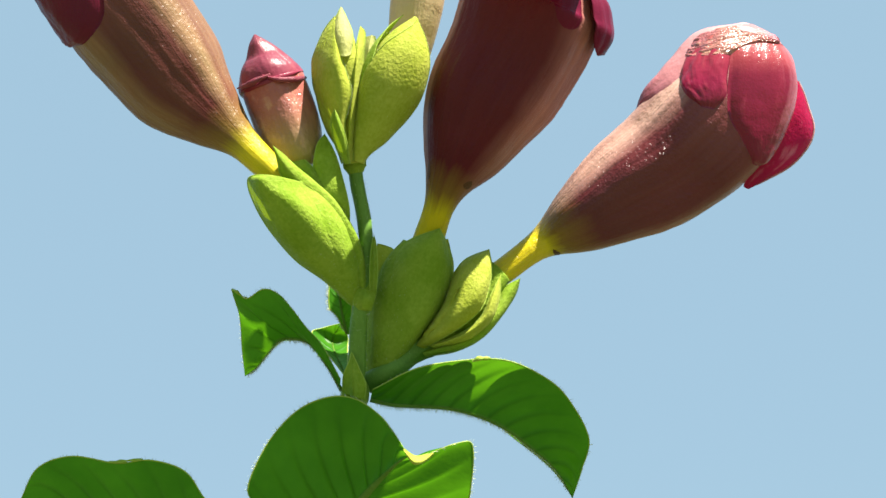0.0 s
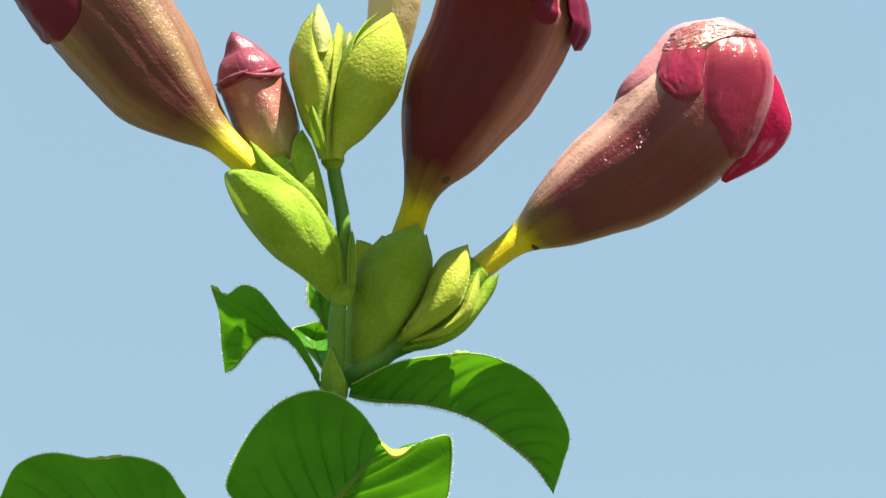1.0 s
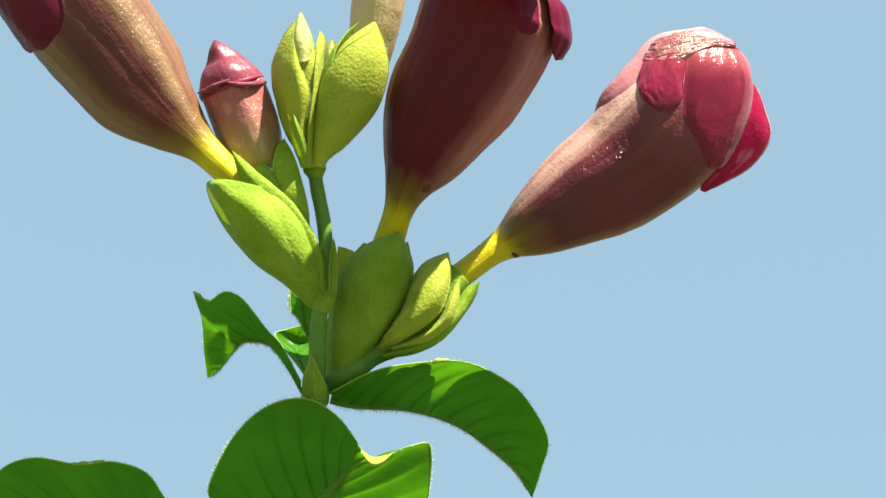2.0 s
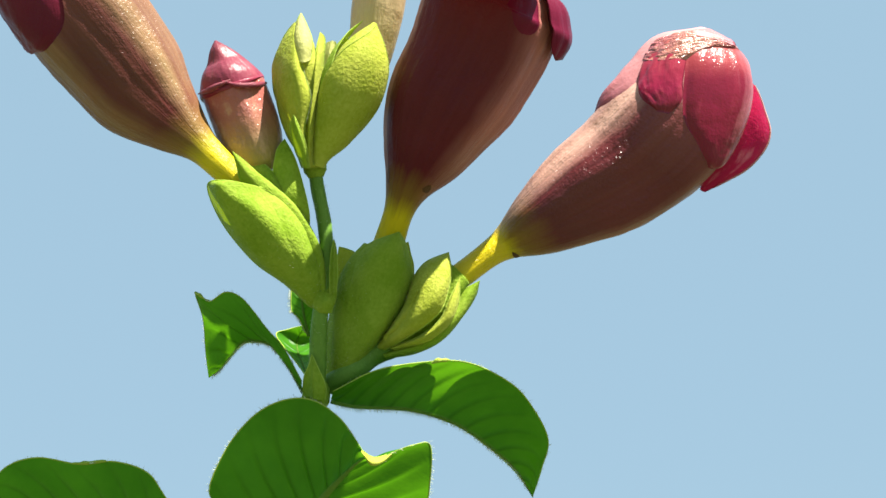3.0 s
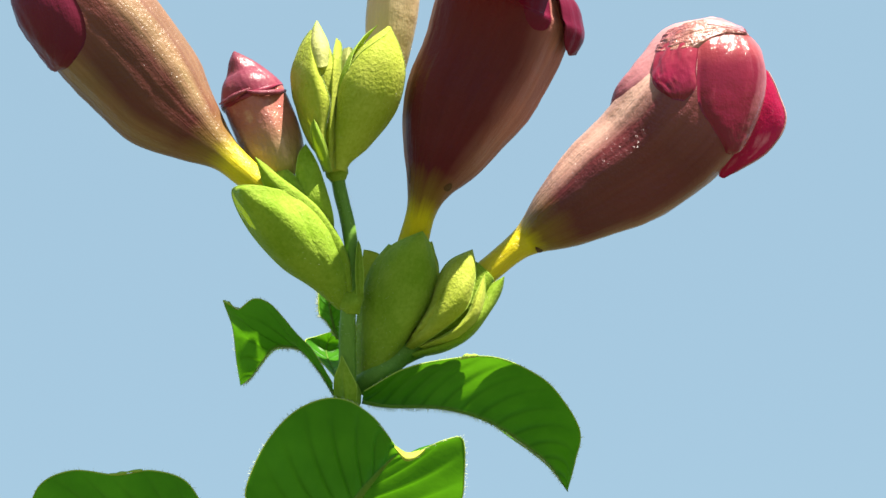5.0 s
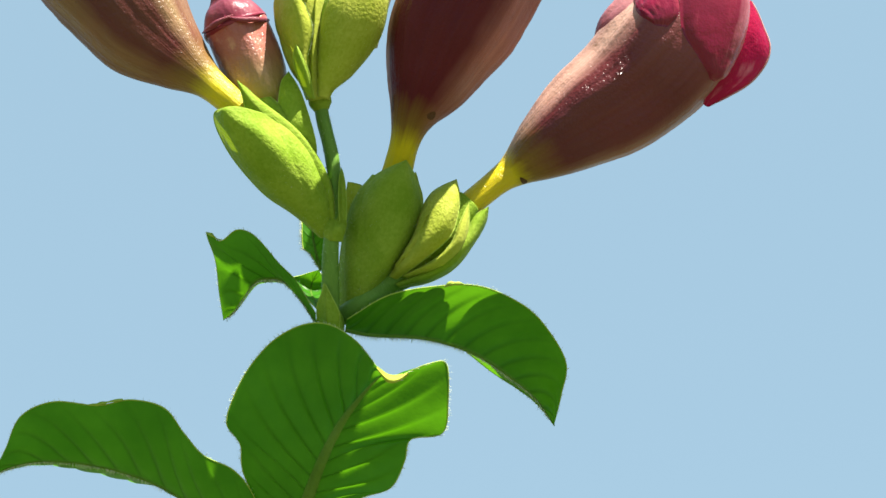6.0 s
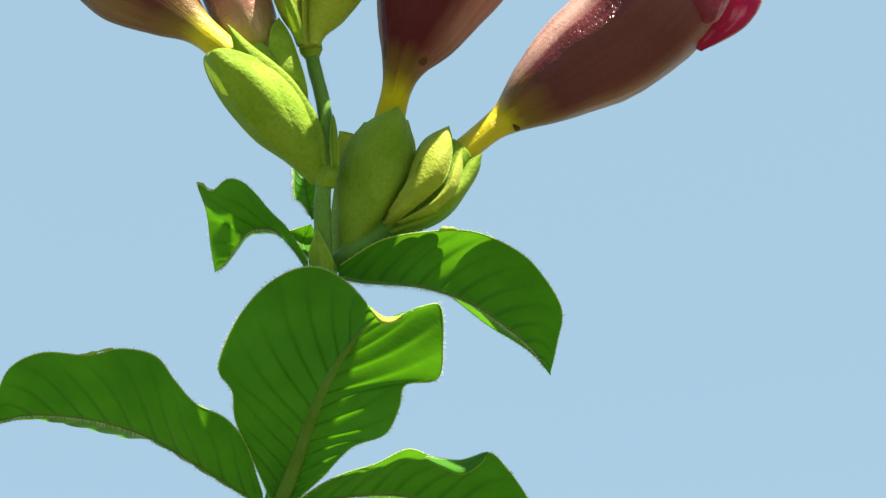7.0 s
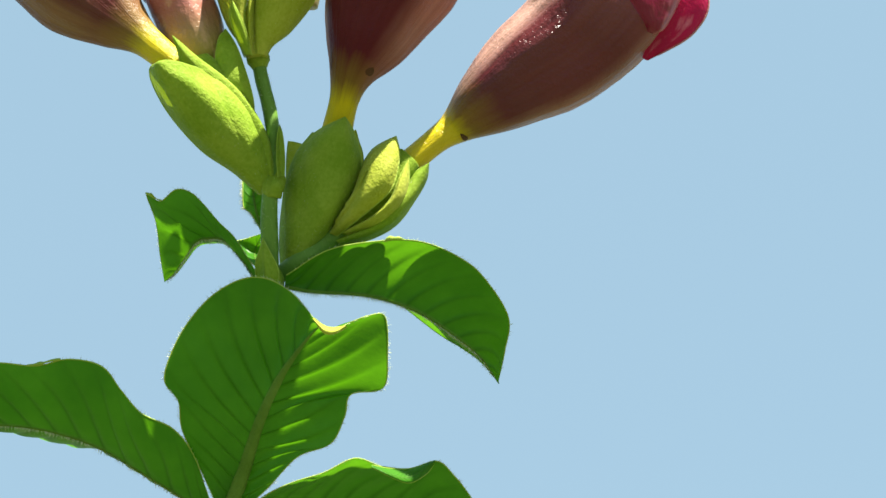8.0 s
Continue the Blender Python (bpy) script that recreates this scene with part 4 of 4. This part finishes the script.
for left, rib, right in (
    ([(-23.3, 9.0, 2.9), (-28.1, 0.0, 10.7), (-30.2, 0.0, 17.2), (-29.6, 1.0, 24.0), (-27.8, 2.0, 27.1)], [(-22.7, 5.0, 2.9), (-25.5, -1.0, 12.0), (-27.0, -1.0, 18.5), (-27.8, 2.0, 27.1)], [(-22.5, 5.0, 2.9), (-21.9, 1.0, 9.3), (-23.7, 1.0, 17.3), (-25.4, 1.0, 22.6), (-27.8, 2.0, 27.1)]),
    ([(-24.3, 9.0, 2.9), (-29.7, 2.0, 9.4), (-33.5, 0.0, 15.9), (-36.1, 0.0, 20.6), (-36.0, 2.0, 23.2)], [(-23.9, 9.0, 2.9), (-28.1, 0.0, 10.7), (-31.3, -2.0, 17.1), (-36.0, 2.0, 23.2)], [(-23.3, 9.0, 2.9), (-25.5, 0.0, 10.7), (-28.8, 0.0, 17.2), (-33.6, 1.0, 21.9), (-36.0, 2.0, 23.2)])):
    sepal(left, rib, right, flower, SEPAL, "green sepal")

# pale bud behind the top pair
body = Corolla([((-11.1, 20.0, 36.7), 3.95), ((-9.7, 20.0, 43.7), 4.74), ((-7.9, 20.0, 52.1), 5.80), ((-6.2, 20.0, 62.0), 6.59), ((-4.8, 20.0, 70.4), 5.80), ((-4.1, 20.0, 76.0), 0.53)], seed=6, folds=0.03)
body.build("flower_bud", BUD_PALE, "pale tan-pink flower bud behind the upper calyxes")

# top pair of young buds
body = Corolla([((-21.7, 5.0, 20.2), 1.59), ((-22.2, 5.0, 24.0), 2.66), ((-23.8, 5.0, 29.6), 4.25), ((-24.8, 5.0, 36.9), 5.30), ((-25.1, 5.0, 44.3), 5.71), ((-24.8, 5.0, 50.3), 3.85), ((-24.3, 5.0, 54.4), 1.59), ((-24.0, 5.0, 57.2), 0.13)], seed=7, folds=0.04, crumple=0.03)
bud = body.build("young_bud", SEPAL_PALE, "young cream-tipped bud in its pale green calyx")
sepal([(-25.7, 2.0, 45.9), (-26.0, 2.5, 50.6), (-25.4, 4.0, 54.2), (-24.2, 5.0, 57.5)], [(-23.2, -3.0, 44.5), (-23.3, -2.0, 49.6), (-23.7, 1.0, 53.7), (-24.2, 5.0, 57.5)], [(-21.4, 1.0, 45.7), (-21.2, 2.0, 50.3), (-22.6, 4.0, 54.2), (-24.2, 5.0, 57.5)], bud, BUD_CREAM, "cream petal tip showing between the sepals", nu=10, nv=30)
wrap(body, bud, 180, 0.80, 62, off=0.4, mat=SEPAL_PALE, label="pale green sepal", seed=1)
sepal([(-23.9, 6.0, 20.6), (-27.0, 6.0, 29.7), (-30.2, 6.0, 37.1), (-31.2, 6.0, 43.8), (-30.0, 6.0, 48.5), (-27.8, 6.0, 52.8), (-25.7, 5.0, 55.3)], [(-23.0, 3.0, 20.4), (-25.0, -1.0, 29.7), (-26.0, -3.0, 36.7), (-26.4, -3.0, 42.5), (-26.4, -1.0, 47.4), (-26.1, 2.0, 51.9), (-25.7, 5.0, 55.3)], [(-22.2, 3.0, 20.4), (-22.9, 0.0, 29.1), (-21.3, -1.0, 36.2), (-22.6, -1.5, 41.4), (-24.2, -0.5, 46.8), (-25.2, 1.5, 51.1), (-25.7, 5.0, 55.3)], bud, SEPAL_PALE, "downy yellow-green sepal", nu=20, nv=70, waves=0.05, seed=3)
rng = random.Random(31)
edge = curve([(-22.9, 0.0, 29.1), (-21.3, -1.0, 36.2), (-22.6, -1.5, 41.4), (-24.2, -0.5, 46.8), (-25.2, 1.5, 51.1)], 60)
hairs([edge[i] + (edge[i + 1] - edge[i]) * rng.random() for i in (rng.randrange(3, 56) for _ in range(260))], [(0.5, -0.8, 0.2)] * 260, 0.7, bud, 32, thick=0.03)
sepal([(-22.8, 4.0, 20.4), (-22.5, 2.0, 29.3), (-21.4, 1.0, 35.8), (-20.8, 1.0, 42.4), (-20.4, 3.0, 48.0), (-19.6, 5.0, 52.9)], [(-22.0, 2.0, 20.3), (-21.1, 0.0, 30.4), (-20.1, 1.0, 38.5), (-19.5, 2.0, 45.2), (-19.2, 4.0, 49.5), (-19.6, 5.0, 52.9)], [(-21.5, 6.0, 20.6), (-19.9, 6.0, 32.4), (-19.1, 6.0, 40.5), (-18.7, 6.0, 47.2), (-18.5, 6.0, 51.5), (-19.6, 5.0, 52.9)], bud, SEPAL_PALE, "pale green sepal with a free tip", nu=12, nv=50, waves=0.05, seed=2)
sepal([(-23.9, 4.0, 20.2), (-25.6, 0.0, 25.8), (-26.0, -2.0, 29.6), (-25.0, -3.5, 32.3)], [(-22.9, 1.0, 20.0), (-24.0, -3.0, 25.6), (-24.7, -4.0, 29.0), (-25.0, -3.5, 32.3)], [(-21.8, 2.0, 20.0), (-22.5, -2.0, 25.7), (-23.6, -3.5, 29.0), (-25.0, -3.5, 32.3)], bud, SEPAL, "short green bract sepal", waves=0.03)
body = Corolla([((-20.2, 5.0, 20.5), 1.59), ((-19.3, 5.0, 23.8), 2.52), ((-16.7, 5.0, 29.3), 4.77), ((-12.9, 5.0, 37.6), 7.03), ((-9.9, 5.0, 45.0), 6.63), ((-8.0, 5.0, 50.3), 4.25), ((-6.5, 5.0, 55.0), 0.40)], seed=8, folds=0.02, crumple=0.02)
bud = body.build("young_bud", SEPAL_PALE, "young green bud closed in its calyx")
wrap(body, bud, 180, 0.9, 70, off=0.3, label="green sepal", seed=1)
wrap(body, bud, -95, 0.99, 60, off=0.4, tip=1.8, label="green sepal with a free tip", seed=2)
wrap(body, bud, 15, 0.995, 84, off=0.9, skew=8, point=3.5, mat=SEPAL_PALE, label="broad downy yellow-green sepal", seed=3)
blade("sepal", [(-19.7, 12.0, 42.6), (-19.7, 12.0, 47.4), (-18.6, 12.0, 51.5)], [(-18.2, 10.0, 42.4), (-18.0, 10.0, 47.1), (-17.3, 12.0, 51.9)], [(-16.3, 12.0, 42.6), (-15.9, 12.0, 47.4), (-16.4, 12.0, 51.6)], BUD_CREAM, bud, "pale cream sepal seen between the buds", nu=5, nv=16)
fuzz(body, bud, 500, 24)

# brown scars where the necks widen
for owner, around, turn, start, end, half in (*SCARS, SCARS_RIGHT):
    wrap(around, owner, turn, end, half, start=start, off=0.1, mat=BROWN_SPOT, margin=BROWN_SPOT, name="scar", label="small brown scar at the neck", flutter=0.0, rim=0.03, nu=5, nv=12)

# bracts and nodes
for left, rib, right in (
    ([(-23.6, 2.0, -33.6), (-23.3, 1.0, -29.6), (-22.0, 1.0, -26.4), (-21.5, 2.0, -24.0)], [(-20.8, -2.0, -34.3), (-20.9, -1.0, -30.1), (-21.1, 0.0, -26.9), (-21.5, 2.0, -24.0)], [(-18.4, 2.0, -35.1), (-18.1, 1.0, -31.6), (-19.7, 1.0, -27.7), (-21.5, 2.0, -24.0)]),
    ([(-17.1, 2.0, -9.8), (-17.2, 2.0, -5.2), (-16.9, 3.0, 0.1), (-16.3, 4.0, 3.4)], [(-16.4, 1.0, -9.8), (-16.4, 1.0, -5.2), (-16.3, 2.0, 0.1), (-16.3, 4.0, 3.4)], [(-15.7, 3.0, -9.4), (-15.4, 3.0, -5.2), (-15.7, 4.0, 0.1), (-16.3, 4.0, 3.4)])):
    blade("bract", left, rib, right, SEPAL, plant, "small pointed green bract at a stem node", nu=6, nv=20, rim=0.15)
tube("node", [(-19.1, 4.0, -14.3), (-18.8, 4.0, -12.2), (-18.3, 5.0, -10.0), (-18.2, 5.0, -7.9)], [2.11, 2.77, 2.77, 1.98], SEPAL, plant, "pale swollen ring of a stem node", sides=18, n=16, rough=0.08)
tube("node", [(-20.7, 7.0, 17.9), (-21.1, 7.0, 19.5), (-21.2, 6.9, 21.2), (-21.1, 6.8, 22.8)], [1.71, 2.64, 2.64, 1.84], SEPAL, plant, "pale swollen ring of a stem node", sides=18, n=16, rough=0.08)
tube("node", [(-21.8, 5.6, -37.7), (-21.1, 5.8, -35.3), (-20.9, 6.0, -33.2), (-20.7, 5.0, -30.9)], [2.64, 3.43, 3.16, 2.24], SEPAL, plant, "pale swollen ring of a stem node", sides=18, n=16, rough=0.08)

# down on the stem
rng = random.Random(12)
line = curve([(-21.1, 7.0, 20.4), (-18.6, 6.0, 5.5), (-18.2, 5.0, -5.3), (-19.8, 4.0, -15.9), (-21.0, 6.0, -33.4), (-24.9, 8.0, -55.4)], 60)
roots, ways = [], []
for _ in range(600):
    x = rng.uniform(0, 58.9)
    i = int(x)
    a = rng.uniform(0, 2 * math.pi)
    w = np.array((math.cos(a), math.sin(a), 0.15))
    roots.append(line[i] + (line[i + 1] - line[i]) * (x - i) + w * (1.7 + 0.7 * x / 59))
    ways.append(w)
hairs(roots, ways, 0.7, stem, 13, thick=0.026)
